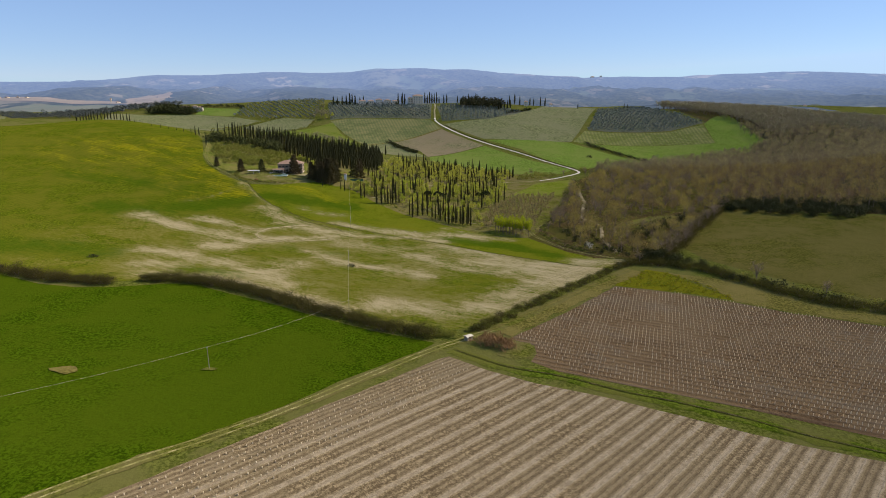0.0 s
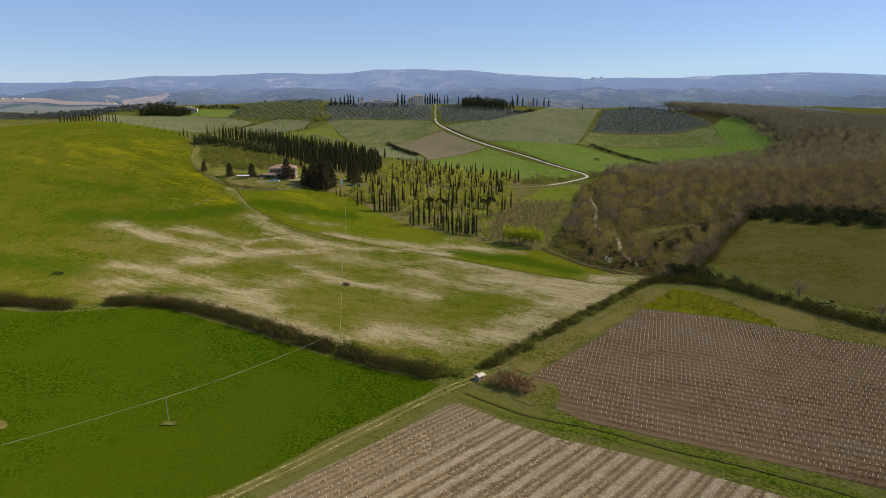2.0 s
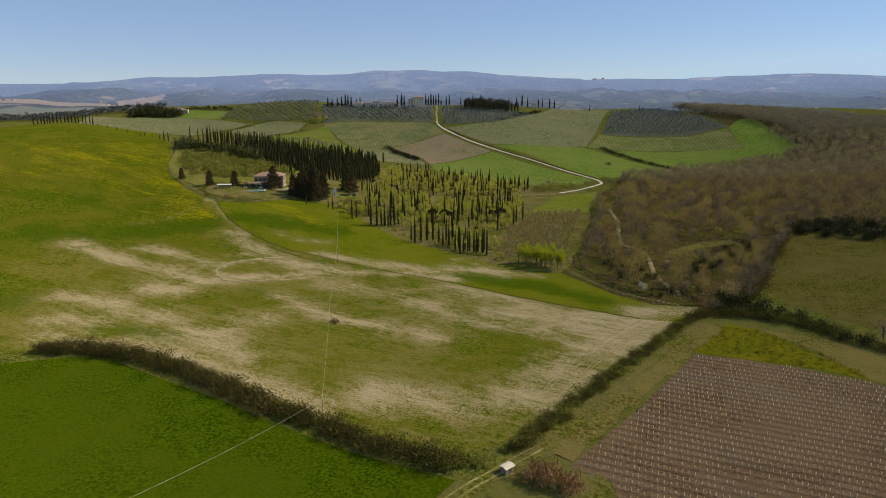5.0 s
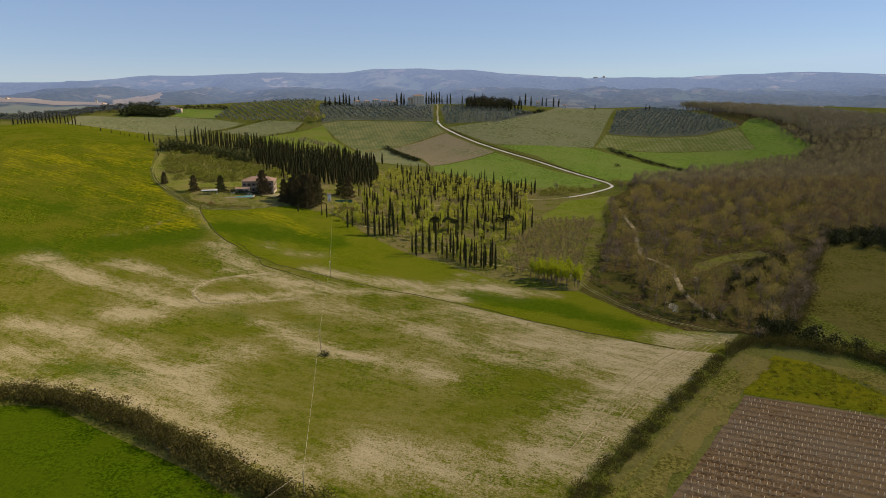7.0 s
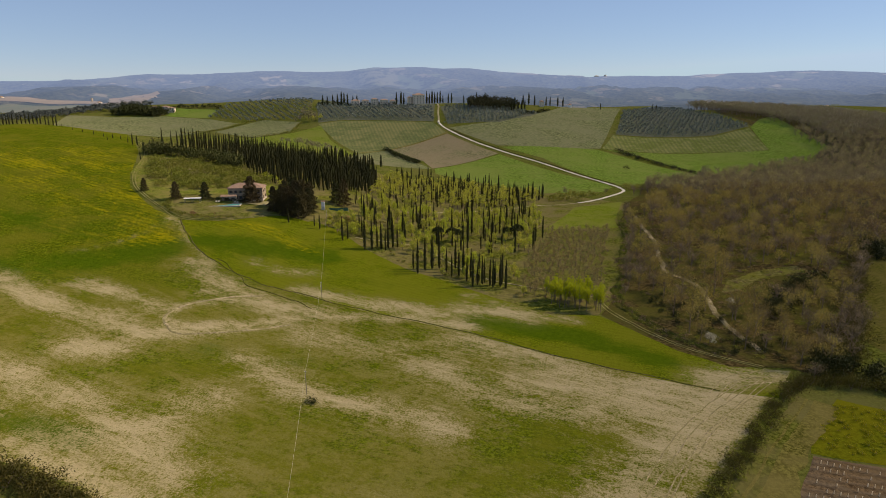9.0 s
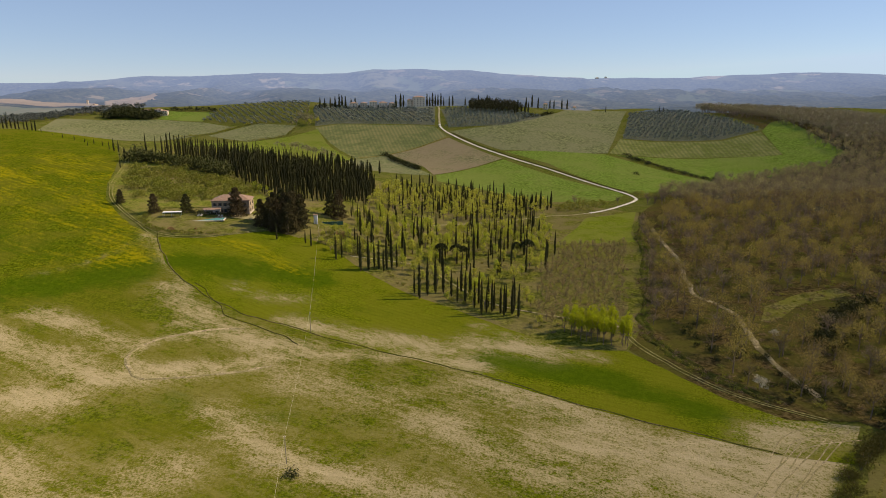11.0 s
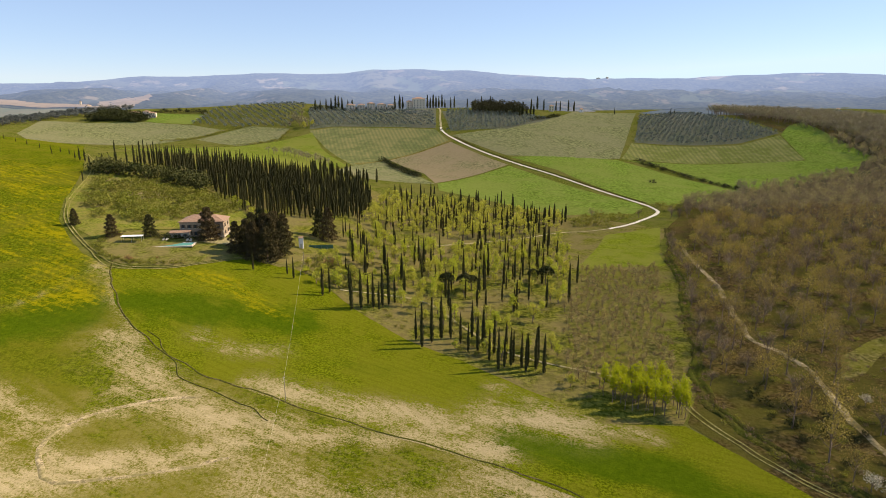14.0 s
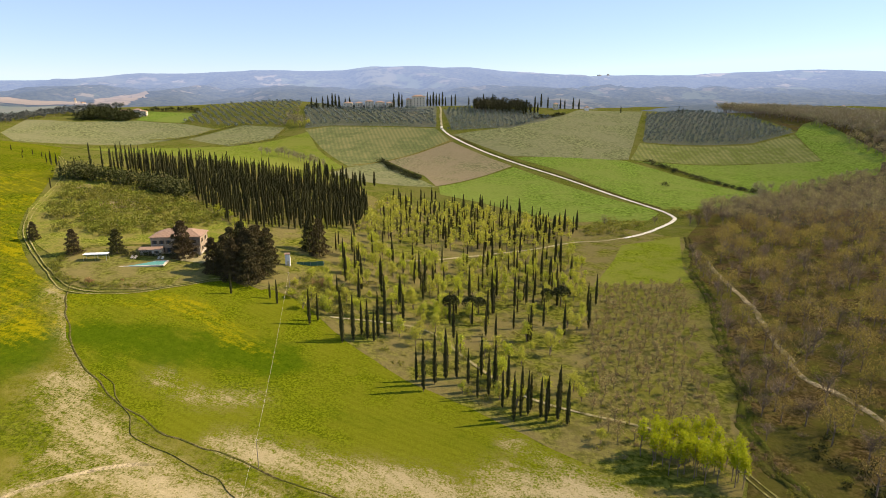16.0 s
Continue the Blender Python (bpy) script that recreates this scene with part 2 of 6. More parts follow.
M_TRACK = soil_mat("dirt_track", (0.320, 0.280, 0.1564), (0.368, 0.328, 0.1904), (0.240, 0.216, 0.0952), fine=1.5)
M_ROAD = soil_mat("white_gravel", (0.66, 0.62, 0.50), (0.74, 0.70, 0.57), (0.58, 0.54, 0.42), fine=2.0)
M_STONY = soil_mat("stony_track", (0.28, 0.23, 0.1275), (0.36, 0.3, 0.1785), (0.13, 0.11, 0.0425), fine=1.2, big=0.12)
M_RUT = soil_mat("worn_rut", (0.230, 0.215, 0.075), (0.300, 0.270, 0.110), (0.150, 0.150, 0.030), fine=1.4, big=0.15)
M_MARK = soil_mat("wheel_mark", (0.30, 0.25, 0.145), (0.38, 0.315, 0.185), (0.20, 0.18, 0.07), fine=1.4, big=0.2)
M_SAPLING = soil_mat("sapling_floor", (0.100, 0.094, 0.026), (0.150, 0.132, 0.046), (0.140, 0.140, 0.022), fine=0.9, big=0.05)
M_CRACK = soil_mat("eroded_furrow", (0.075, 0.064, 0.022), (0.130, 0.110, 0.045), (0.070, 0.078, 0.012), fine=1.4, big=0.2)
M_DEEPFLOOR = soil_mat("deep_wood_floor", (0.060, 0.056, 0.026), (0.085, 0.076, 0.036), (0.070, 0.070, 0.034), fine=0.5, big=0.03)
M_LIME = soil_mat("lime_green_crop", (0.122, 0.160, 0.018), (0.140, 0.174, 0.024), (0.158, 0.170, 0.034), fine=0.8, big=0.02, rough=0.3)
M_PALEBANK = soil_mat("pale_earth_bank", (0.22, 0.175, 0.095), (0.30, 0.245, 0.14), (0.120, 0.118, 0.022), fine=0.9, big=0.12)
M_DITCH = soil_mat("ditch_earth", (0.05, 0.046, 0.014), (0.075, 0.066, 0.02), (0.06, 0.074, 0.01), fine=1.5)
M_LANE = soil_mat("lane_grass", (0.080, 0.094, 0.010), (0.114, 0.118, 0.020), (0.145, 0.126, 0.042), fine=1.0, big=0.06)
M_BANK = soil_mat("bank_grass", (0.0609, 0.09516, 0.00507), (0.08752, 0.1161, 0.009126), (0.1142, 0.1123, 0.02231), fine=1.2)

L_CYPRESS = leaf_mat("cypress_leaf", (0.024, 0.027, 0.010), (0.056, 0.058, 0.019), (0.042, 0.040, 0.015))
L_PINE = leaf_mat("pine_needles", (0.024, 0.031, 0.011), (0.074, 0.072, 0.024), (0.090, 0.060, 0.030), through=0.12)
L_YOUNG = leaf_mat("spring_leaf", (0.31, 0.365, 0.022), (0.49, 0.530, 0.048), (0.43, 0.395, 0.070), through=0.5)
L_POPLAR = leaf_mat("poplar_leaf", (0.30, 0.34, 0.008), (0.40, 0.42, 0.012), (0.34, 0.39, 0.012), through=0.5)
L_OAK = leaf_mat("bud_leaf", (0.15, 0.128, 0.026), (0.52, 0.430, 0.090), (0.16, 0.100, 0.050), through=0.25)
L_FARWOOD = leaf_mat("wood_leaf", (0.13, 0.110, 0.026), (0.50, 0.410, 0.095), (0.28, 0.220, 0.070), through=0.2, crowns=(0.190, 0.125, 0.076))
# next three: leaf colours greyed to paint distance haze over far woods
L_HALFHAZE = leaf_mat("half_hazy_wood_leaf", (0.14, 0.128, 0.052), (0.50, 0.435, 0.175), (0.29, 0.250, 0.115), through=0.2, crowns=(0.215, 0.160, 0.108))
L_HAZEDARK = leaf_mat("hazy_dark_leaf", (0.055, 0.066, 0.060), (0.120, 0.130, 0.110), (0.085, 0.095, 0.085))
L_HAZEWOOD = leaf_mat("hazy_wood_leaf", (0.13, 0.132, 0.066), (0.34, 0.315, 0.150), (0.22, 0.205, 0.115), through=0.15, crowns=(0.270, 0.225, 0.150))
L_BELT = leaf_mat("belt_leaf", (0.040, 0.050, 0.013), (0.095, 0.105, 0.028), (0.070, 0.070, 0.020))
L_TWIG = leaf_mat("bare_twig", (0.15, 0.108, 0.066), (0.29, 0.210, 0.125), (0.24, 0.195, 0.075), through=0.2)
L_SAPLING = leaf_mat("sapling_twig", (0.17, 0.130, 0.060), (0.32, 0.245, 0.120), (0.28, 0.245, 0.070), through=0.25)
L_HEDGE = leaf_mat("hedge_leaf", (0.0425, 0.0374, 0.0102), (0.102, 0.08075, 0.0204), (0.068, 0.0714, 0.0102), through=0.25)
L_GREEN = leaf_mat("shrub_leaf", (0.1498, 0.1786, 0.01958), (0.2304, 0.2419, 0.03427), (0.1958, 0.1786, 0.03917), through=0.4)
L_DARK = leaf_mat("laurel_leaf", (0.0221, 0.0272, 0.00765), (0.0476, 0.0527, 0.0136), (0.034, 0.0391, 0.0102))
# lighter and bluer than real olive leaf: haze over the groves, painted in
L_OLIVE = leaf_mat("olive_leaf", (0.1107, 0.1404, 0.1215), (0.189, 0.216, 0.1862), (0.1457, 0.1727, 0.1485))
L_RED = leaf_mat("reed_leaf", (0.26, 0.15, 0.06), (0.38, 0.23, 0.10), (0.20, 0.115, 0.05))
L_WEED = leaf_mat("weed_flower", (0.09, 0.12, 0.005), (0.34, 0.28, 0.005), (0.18, 0.19, 0.006), through=0.3)
L_BLOSSOM = leaf_mat("blossom", (0.440, 0.400, 0.2992), (0.560, 0.528, 0.4080))
BARK = plain_mat("bark", (0.10, 0.075, 0.05), (0.16, 0.125, 0.09), 6.0, 0.9, 0.4)
BARK_GREY = plain_mat("grey_bark", (0.12, 0.092, 0.068), (0.19, 0.150, 0.112), 6.0, 0.9, 0.4)


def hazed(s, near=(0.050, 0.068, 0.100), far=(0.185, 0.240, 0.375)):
    """The air's haze over the far backdrop, painted as blue emission that grows with distance."""
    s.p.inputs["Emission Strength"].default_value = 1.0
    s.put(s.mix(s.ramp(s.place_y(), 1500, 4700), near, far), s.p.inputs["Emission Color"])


def _hills():
    s = Shader("distant_hills", 1.0, 0.0)
    broad = s.noise(0.0030, 6, 0.65, stretch=(1.0, 1.8, 1.0))
    small = s.spread(0.012, 5, 0.7)
    fine = s.spread(0.05, 5, 0.7)
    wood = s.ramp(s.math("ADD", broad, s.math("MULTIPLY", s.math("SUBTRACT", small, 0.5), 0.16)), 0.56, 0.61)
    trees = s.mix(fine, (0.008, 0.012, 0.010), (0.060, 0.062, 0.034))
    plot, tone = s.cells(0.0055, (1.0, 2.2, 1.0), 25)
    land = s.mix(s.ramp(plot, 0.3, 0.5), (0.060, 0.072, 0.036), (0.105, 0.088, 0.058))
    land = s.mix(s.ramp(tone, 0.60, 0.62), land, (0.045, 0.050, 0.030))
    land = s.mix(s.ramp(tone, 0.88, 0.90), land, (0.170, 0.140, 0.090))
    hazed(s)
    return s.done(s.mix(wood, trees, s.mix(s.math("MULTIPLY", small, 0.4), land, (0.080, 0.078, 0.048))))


M_HILLS = _hills()


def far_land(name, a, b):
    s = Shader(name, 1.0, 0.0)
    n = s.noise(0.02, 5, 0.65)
    # these fields glow faintly blue too, in place of haze
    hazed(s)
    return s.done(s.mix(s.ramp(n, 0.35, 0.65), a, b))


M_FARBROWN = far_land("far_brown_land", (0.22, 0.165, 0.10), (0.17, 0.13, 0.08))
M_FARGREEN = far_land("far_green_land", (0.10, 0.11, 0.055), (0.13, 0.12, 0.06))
# ---- the lie of the land ----
NEAR_MOUNDS = (
    (8.6, -9.6, 7.2, -0.7, -4.4, 0.0, -0.6),
    (8.0, -3.0, 8.1, 1.0, -3.5, 0.0, -6.6),
    (13.0, -0.7, -7.8, -2.8, 0.8, -3.9, 4.7),
    (17.4, -6.4, 19.0, -6.3, 1.6, 3.1, 10.4),
    (25.5, 16.3, 26.3, -29.5, 18.0, -7.0, 13.5),
)
FAR_MOUNDS = (
    (28.1, -45.9, 45.4, -64.7, 18.0),
    (20.3, 1.1, 34.6, 38.1, 17.0),
    (-2.5, 7.8, -7.8, -6.7, 6.9),
)


def smooth(a, b, v):
    t = np.clip((v - a) / (b - a), 0, 1)
    return t * t * (3 - 2 * t)


def ground(x, y):
    """The height of the ground at x, y (numbers or arrays)."""
    x, y = np.asarray(x, float), np.asarray(y, float)
    z = np.full(np.broadcast(x, y).shape, 25.0)

    def mound(cx, cy, r, h):
        return h * np.exp(-((x - cx) ** 2 + (y - cy) ** 2) / (2 * r * r))

    for j, row in enumerate(NEAR_MOUNDS):
        for i, h in enumerate(row):
            z = z + mound(-450 + 150 * i, 150 * j, 131.25, h)
    for j, row in enumerate(FAR_MOUNDS):
        for i, h in enumerate(row):
            z = z + mound(-550 + 275 * i, 800 + 275 * j, 225, h)
    z = z + mound(-85, 415, 45, 6.1) + mound(431.25, 918.75, 87.5, 13.1) + mound(-50, 800, 87.5, -15.8)
    z = z + mound(-312, 606, 34, 4.6) + mound(-432, 600, 46, -13.5) + mound(-226, 606, 34, -3.6)
    z = z + mound(-275, 1120, 100, 9) + mound(-480, 1140, 80, 9) + mound(-190, 1100, 80, 12)
    z = z + mound(-310, 1200, 95, 16) + mound(-410, 1215, 90, 9) + mound(-520, 1180, 80, 6)
    brow = 1036 + 74 * smooth(-100, -200, x) + 24 * smooth(200, 320, x)   # behind the villa's hill the land falls away
    z = np.maximum(z - 34 * smooth(brow, brow + 170, y), np.minimum(z, 33.0))
    s = smooth(1250, 1800, y)
    return z * (1 - s) + 34 * s


def at(x, y, lift=0.0):
    return (x, y, float(ground(x, y)) + lift)


def mesh_of(name, verts, faces, material=None):
    """A mesh from arrays; faces all of one size."""
    me = bpy.data.meshes.new(name)
    verts, faces = np.asarray(verts, np.float32), np.asarray(faces, np.int32)
    n, k = faces.shape
    me.vertices.add(len(verts))
    me.vertices.foreach_set("co", verts.ravel())
    me.loops.add(n * k)
    me.loops.foreach_set("vertex_index", faces.ravel())
    me.polygons.add(n)
    me.polygons.foreach_set("loop_start", np.arange(0, n * k, k, dtype=np.int32))
    me.polygons.foreach_set("loop_total", np.full(n, k, np.int32))
    if material:
        me.materials.append(material)
    me.update(calc_edges=True)
    return me


def shade(me):
    me.polygons.foreach_set("use_smooth", np.ones(len(me.polygons), bool))
    return me


def lines(spans):
    """Grid lines from spans of (start, end, step)."""
    return np.concatenate([np.arange(a, b, s) for a, b, s in spans])


def grid_mesh(name, xs, ys, height, material):
    gx, gy = np.meshgrid(xs, ys)
    gz = height(gx, gy)
    v = np.stack([gx.ravel(), gy.ravel(), gz.ravel()], 1)
    nx, ny = len(xs), len(ys)
    i = (np.arange(ny - 1)[:, None] * nx + np.arange(nx - 1)[None, :]).ravel()
    return shade(mesh_of(name, v, np.stack([i, i + 1, i + nx + 1, i + nx], 1), material))


gx = lines([(-4600, -700, 120), (-700, -330, 12), (-330, 330, 8), (330, 700, 12), (700, 4700, 120)])
gy = lines([(-900, -120, 40), (-120, 700, 8), (700, 1200, 9), (1200, 1800, 30), (1800, 4950, 150)])
tagged(new("ground", grid_mesh("ground", gx, gy, ground, M_MEADOW)), "rolling grassy farmland of a broad valley", "ground", kind="structure")

# distant ridges: profile of heights along x
SKY_X = (-4600, -2961, -2731, -2424, -2190, -1821, -1648, -1454, -1163, -1027, -717, -561, -385, -93, 79, 274, 471, 786, 1063, 1324, 1601, 1760, 1878, 2235, 2591, 2913, 3187, 4700)
SKY_Z = (135, 135, 133, 135, 154, 180, 173, 184, 195, 199, 192, 199, 222, 226, 218, 218, 192, 177, 162, 170, 166, 170, 181, 193, 208, 197, 189, 189)
MID_X = (-3300, -2400, -1900, -1500, -1350, -1100, -700, -200, 300, 800, 1300, 1900, 2600, 3400)
MID_Z = (108, 112, 107, 112, 82, 98, 112, 108, 100, 112, 100, 96, 108, 90)


def ridges(x, y):
    """The far country: a long ridge on the horizon, with wooded spurs and hollows running down from it."""
    flat = list(zip(x.ravel(), y.ravel()))
    rough = np.array([noise.fractal(Vector((a * 0.0016, b * 0.0016, 3.1)), 1.0, 2.0, 5) for a, b in flat]).reshape(x.shape)
    spur = np.array([1 - abs(noise.fractal(Vector((a * 0.0019 + 0.3 * b * 0.001, b * 0.0008, 8.3)), 0.9, 2.1, 5)) * 1.5 for a, b in flat]).reshape(x.shape)
    knob = np.array([noise.fractal(Vector((a * 0.006, b * 0.004, 1.7)), 1.0, 2.0, 3) for a, b in flat]).reshape(x.shape)
    top = np.interp(x, SKY_X, SKY_Z) - 34
    mid = np.interp(x, MID_X, MID_Z) - 34
    z = top * np.exp(-(np.minimum(y - 4330, 0) / 720) ** 2) + mid * 0.62 * np.exp(-((y - 3050 - 0.05 * x) / 420) ** 2)
    z = z + 24 * np.exp(-((y - 2250 - 0.12 * x) / 260) ** 2) * (0.6 + 0.6 * np.sin(x / 310 + 1.2))
    fade = smooth(1650, 2000, y)
    calm = 1 - np.exp(-((y - 4330) / 330) ** 2)
    slope = smooth(2100, 2900, y) * calm
    return 30 + fade * (6 + z + rough * 22 * (0.1 + 0.9 * calm) + 48 * (spur - 0.75) * slope + knob * (4 + 7 * slope))


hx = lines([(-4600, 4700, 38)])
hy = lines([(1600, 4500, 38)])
tagged(new("distant_hills", grid_mesh("distant_hills", hx, hy, ridges, M_HILLS)), "far wooded ridges under a painted blue haze along the horizon", "hills", kind="structure")


# ---- fields ----
from mathutils import geometry


def inside(poly, px, py):
    """Which of the points lie in the polygon."""
    p = np.asarray(poly, float)
    odd = np.zeros(px.shape, bool)
    for (x0, y0), (x1, y1) in zip(p, np.roll(p, -1, 0)):
        cut = (y0 > py) != (y1 > py)
        odd ^= cut & (px < (x1 - x0) * (py - y0) / (y1 - y0 + 1e-12) + x0)
    return odd


def dense(pts, step, closed):
    """The line through pts, with a point every step metres or so."""
    out, ends = [], list(pts) + ([pts[0]] if closed else [])
    for a, b in zip(ends, ends[1:]):
        n = max(1, int(math.hypot(b[0] - a[0], b[1] - a[1]) / step))
        out += [(a[0] + (b[0] - a[0]) * k / n, a[1] + (b[1] - a[1]) * k / n) for k in range(n)]
    return out + ([] if closed else [tuple(pts[-1])])


def curvy(pts, step):
    """A smooth line (Catmull-Rom) through pts, with a point every step metres or so."""
    p = [Vector(q) for q in pts]
    p = [p[0] * 2 - p[1]] + p + [p[-1] * 2 - p[-2]]
    out = []
    for a, b, c, d in zip(p, p[1:], p[2:], p[3:]):
        n = max(1, int((c - b).length / step))
        for k in range(n):
            t = k / n
            q = 0.5 * (2 * b + (c - a) * t + (2 * a - 5 * b + 4 * c - d) * t * t + (3 * b - a - 3 * c + d) * t ** 3)
            out.append((q.x, q.y))
    return out + [(p[-2].x, p[-2].y)]


_level = [0.05]


def field(name, poly, material, label, category="field", step=6.0, wave=0.5, masks=None, height=ground, lift=0.0):
    """A field laid on the ground inside a polygon."""
    _level[0] += 0.005
    rim = [(x + wave * noise.noise(Vector((x * 0.2, y * 0.2, 1))), y + wave * noise.noise(Vector((x * 0.2, y * 0.2, 7)))) for x, y in dense(poly, step, True)]
    p = np.array(rim)
    gx, gy = np.meshgrid(np.arange(p[:, 0].min(), p[:, 0].max(), step), np.arange(p[:, 1].min(), p[:, 1].max(), step))
    gx, gy = gx.ravel() + 0.011 * step, gy.ravel()
    keep = inside(rim, gx, gy)
    pts = rim + list(zip(gx[keep], gy[keep]))
    n = len(rim)
    v, _, f, *_ = geometry.delaunay_2d_cdt([Vector(q) for q in pts], [(i, (i + 1) % n) for i in range(n)], [], 1, 0.001)
    v = np.array([(q.x, q.y) for q in v])
    co = np.column_stack([v, height(v[:, 0], v[:, 1]) + _level[0] + lift])
    me = shade(mesh_of(name, co, [t for t in f if len(t) == 3], material))
    for key, fn in (masks or {}).items():
        a = me.attributes.new(key, "FLOAT", "POINT")
        a.data.foreach_set("value", fn(v[:, 0], v[:, 1]).astype(np.float32))
    return tagged(new(name, me), label, category, kind="structure")


def strip(name, pts, profile, material, label, category, lift=0.3, step=3.0, wobble=0.2, kind="structure"):
    """A long strip along a line; profile: (offset across, height) pairs."""
    line = curvy(pts, step)
    v, k = [], len(profile)
    for i, (x, y) in enumerate(line):
        a, b = line[max(0, i - 1)], line[min(len(line) - 1, i + 1)]
        d = math.hypot(b[0] - a[0], b[1] - a[1]) or 1
        nx, ny = (b[1] - a[1]) / d, -(b[0] - a[0]) / d
        for o, h in profile:
            w = o * (1 + 0.5 * noise.noise(Vector((x * 0.25, y * 0.25, o)))) + wobble * noise.noise(Vector((x * 0.15, y * 0.15, 0.5)))
            v.append((x + nx * w, y + ny * w, float(ground(x + nx * w, y + ny * w)) + lift + h))
    f = [(i * k + j, i * k + j + 1, (i + 1) * k + j + 1, (i + 1) * k + j) for i in range(len(line) - 1) for j in range(k - 1)]
    return tagged(new(name, shade(mesh_of(name, v, f, material))), label, category, kind=kind)


def stroke_mask(strokes):
    """How near the points lie to soft strokes of (width, strength, points)."""
    def mask(x, y):
        out = np.zeros(x.shape)
        for w, strength, pts in strokes:
            for (x0, y0), (x1, y1) in zip(pts, pts[1:]):
                dx, dy = x1 - x0, y1 - y0
                t = np.clip(((x - x0) * dx + (y - y0) * dy) / (dx * dx + dy * dy), 0, 1)
                d = np.hypot(x - x0 - t * dx, y - y0 - t * dy)
                out = np.maximum(out, strength * np.exp(-(d / w) ** 2))
        return out
    return mask


# worn streaks of chalky soil: (width, strength, line)
BARE_FOOT = (
    (4.0, 0.62, ((-134, 274), (-114, 268), (-102, 259), (-92, 257), (-78, 246), (-69, 240), (-66, 244), (-63, 254), (-59, 257))),
    (3.0, 0.65, ((-118, 238), (-94, 235), (-85, 231), (-76, 228), (-64, 221), (-50, 213), (-29, 199))),
    (5, 0.7, ((-16, 206), (-8, 203), (4, 201), (17, 204))),
    (4, 0.55, ((-108, 285), (-95, 282))),
    (4, 0.5, ((-124, 252), (-108, 250))),
    (4.5, 0.62, ((-72, 241), (-62, 233), (-54, 224))),
)
BARE_BELT = (
    (3.5, 0.75, ((-131, 331), (-111, 323), (-95, 313))),
    (4, 0.85, ((-165, 334), (-149, 325), (-128, 312), (-108, 301), (-91, 294), (-83, 297))),
    (3, 0.9, ((-83, 297), (-72, 300), (-63, 303), (-53, 307), (-43, 313), (-28, 313), (-18, 314))),
    (5, 0.85, ((-96, 352), (-86, 341), (-74, 328), (-56, 318), (-44, 317))),
    (2.5, 0.5, ((-132, 416), (-116, 388), (-100, 366), (-90, 352))),
    (4, 0.6, ((-84, 328), (-66, 322), (-50, 318))),
    (3, 0.7, ((-140, 320), (-118, 309), (-100, 304))),
)
BARE_CORNER = (
    (3.5, 0.7, ((-56, 278), (-47, 270), (-40, 263), (-27, 257), (-16, 253), (-5, 250), (0, 246))),
    (5, 0.36, ((-42, 299), (-24, 292), (-12, 289))),
    (5, 0.45, ((-8, 282), (1, 278), (9, 272))),
    (5, 0.85, ((-2, 276), (8, 265), (19, 257), (29, 253), (36, 258))),
    (9, 0.8, ((10, 297), (28, 284), (38, 270), (46, 258), (56, 255))),
    (8, 0.8, ((20, 270), (36, 268), (54, 264))),
    (7, 0.9, ((55, 267), (70, 272), (85, 274), (95, 274))),
    (6, 1.0, ((80, 272), (62, 255), (48, 240), (36, 226), (22, 206))),
    (4, 0.8, ((90, 274), (70, 254), (50, 230), (27, 204))),
)
BARE_UPPER = (
    (4, 0.8, ((-29, 324), (-13, 322), (3, 318))),
    (5, 0.95, ((7, 325), (19, 324), (29, 320))),
    (3.5, 0.85, ((-52, 334), (-42, 331), (-28, 327), (-8, 324))),
    (2.5, 0.4, ((-76, 357), (-64, 350), (-50, 352))),
    (4, 0.8, ((-13, 315), (7, 308))),
    (5, 0.9, ((72, 272), (84, 277), (97, 277))),
    (2, 0.4, ((10, 340), (28, 325), (45, 316))),
)
BARE_LOOP = (
    (1.5, 0.9, ((-83, 297), (-86, 301), (-91, 309), (-89, 316), (-81, 320), (-70, 324))),
    (1.6, 0.5, ((-149, 358), (-135, 368), (-128, 383), (-125, 400))),
)
# hollows where the crop stands deep green: (width, strength, line)
LUSH_FIELD = (
    (13, 0.85, ((-190, 345), (-155, 346), (-135, 350), (-116, 366))),
    (12, 0.55, ((-240, 400), (-190, 392), (-150, 380))),
    (6, 0.8, ((-104, 246), (-89, 242), (-80, 239))),
    (14, 0.7, ((-230, 275), (-180, 272), (-150, 268))),
    (7, 0.3, ((-24, 280), (-5, 275), (9, 256))),
    (7, 0.25, ((-61, 236), (-45, 235), (-25, 238))),
    (6, 0.22, ((-12, 226), (12, 233), (34, 236))),
    (6, 0.45, ((-70, 285), (-60, 275), (-40, 279))),
)
LUSH_UPPER = (
    (11, 0.95, ((-102, 374), (-85, 370), (-70, 369), (-50, 367))),
    (7, 1.0, ((12, 315), (30, 306), (46, 300), (62, 285))),
    (5, 0.4, ((-40, 350), (-15, 345), (5, 338))),
)
BARE = BARE_FOOT + BARE_BELT + BARE_CORNER
bare = stroke_mask(BARE + BARE_LOOP)
lush_field, lush_upper = stroke_mask(LUSH_FIELD), stroke_mask(LUSH_UPPER)
veil = stroke_mask([(w * 2.6, 1.0, pts) for w, s, pts in BARE])
bare_upper = stroke_mask(BARE_UPPER)
veil_upper = stroke_mask([(w * 2.2, 1.0, pts) for w, s, pts in BARE_UPPER])


def thinned(x, y):
    """Thin crop round the bare streaks and over the foot of the hill."""
    return np.clip(0.5 * veil(x, y) + 0.30 * smooth(335, 300, y) * smooth(-260, -130, x), 0, 1)


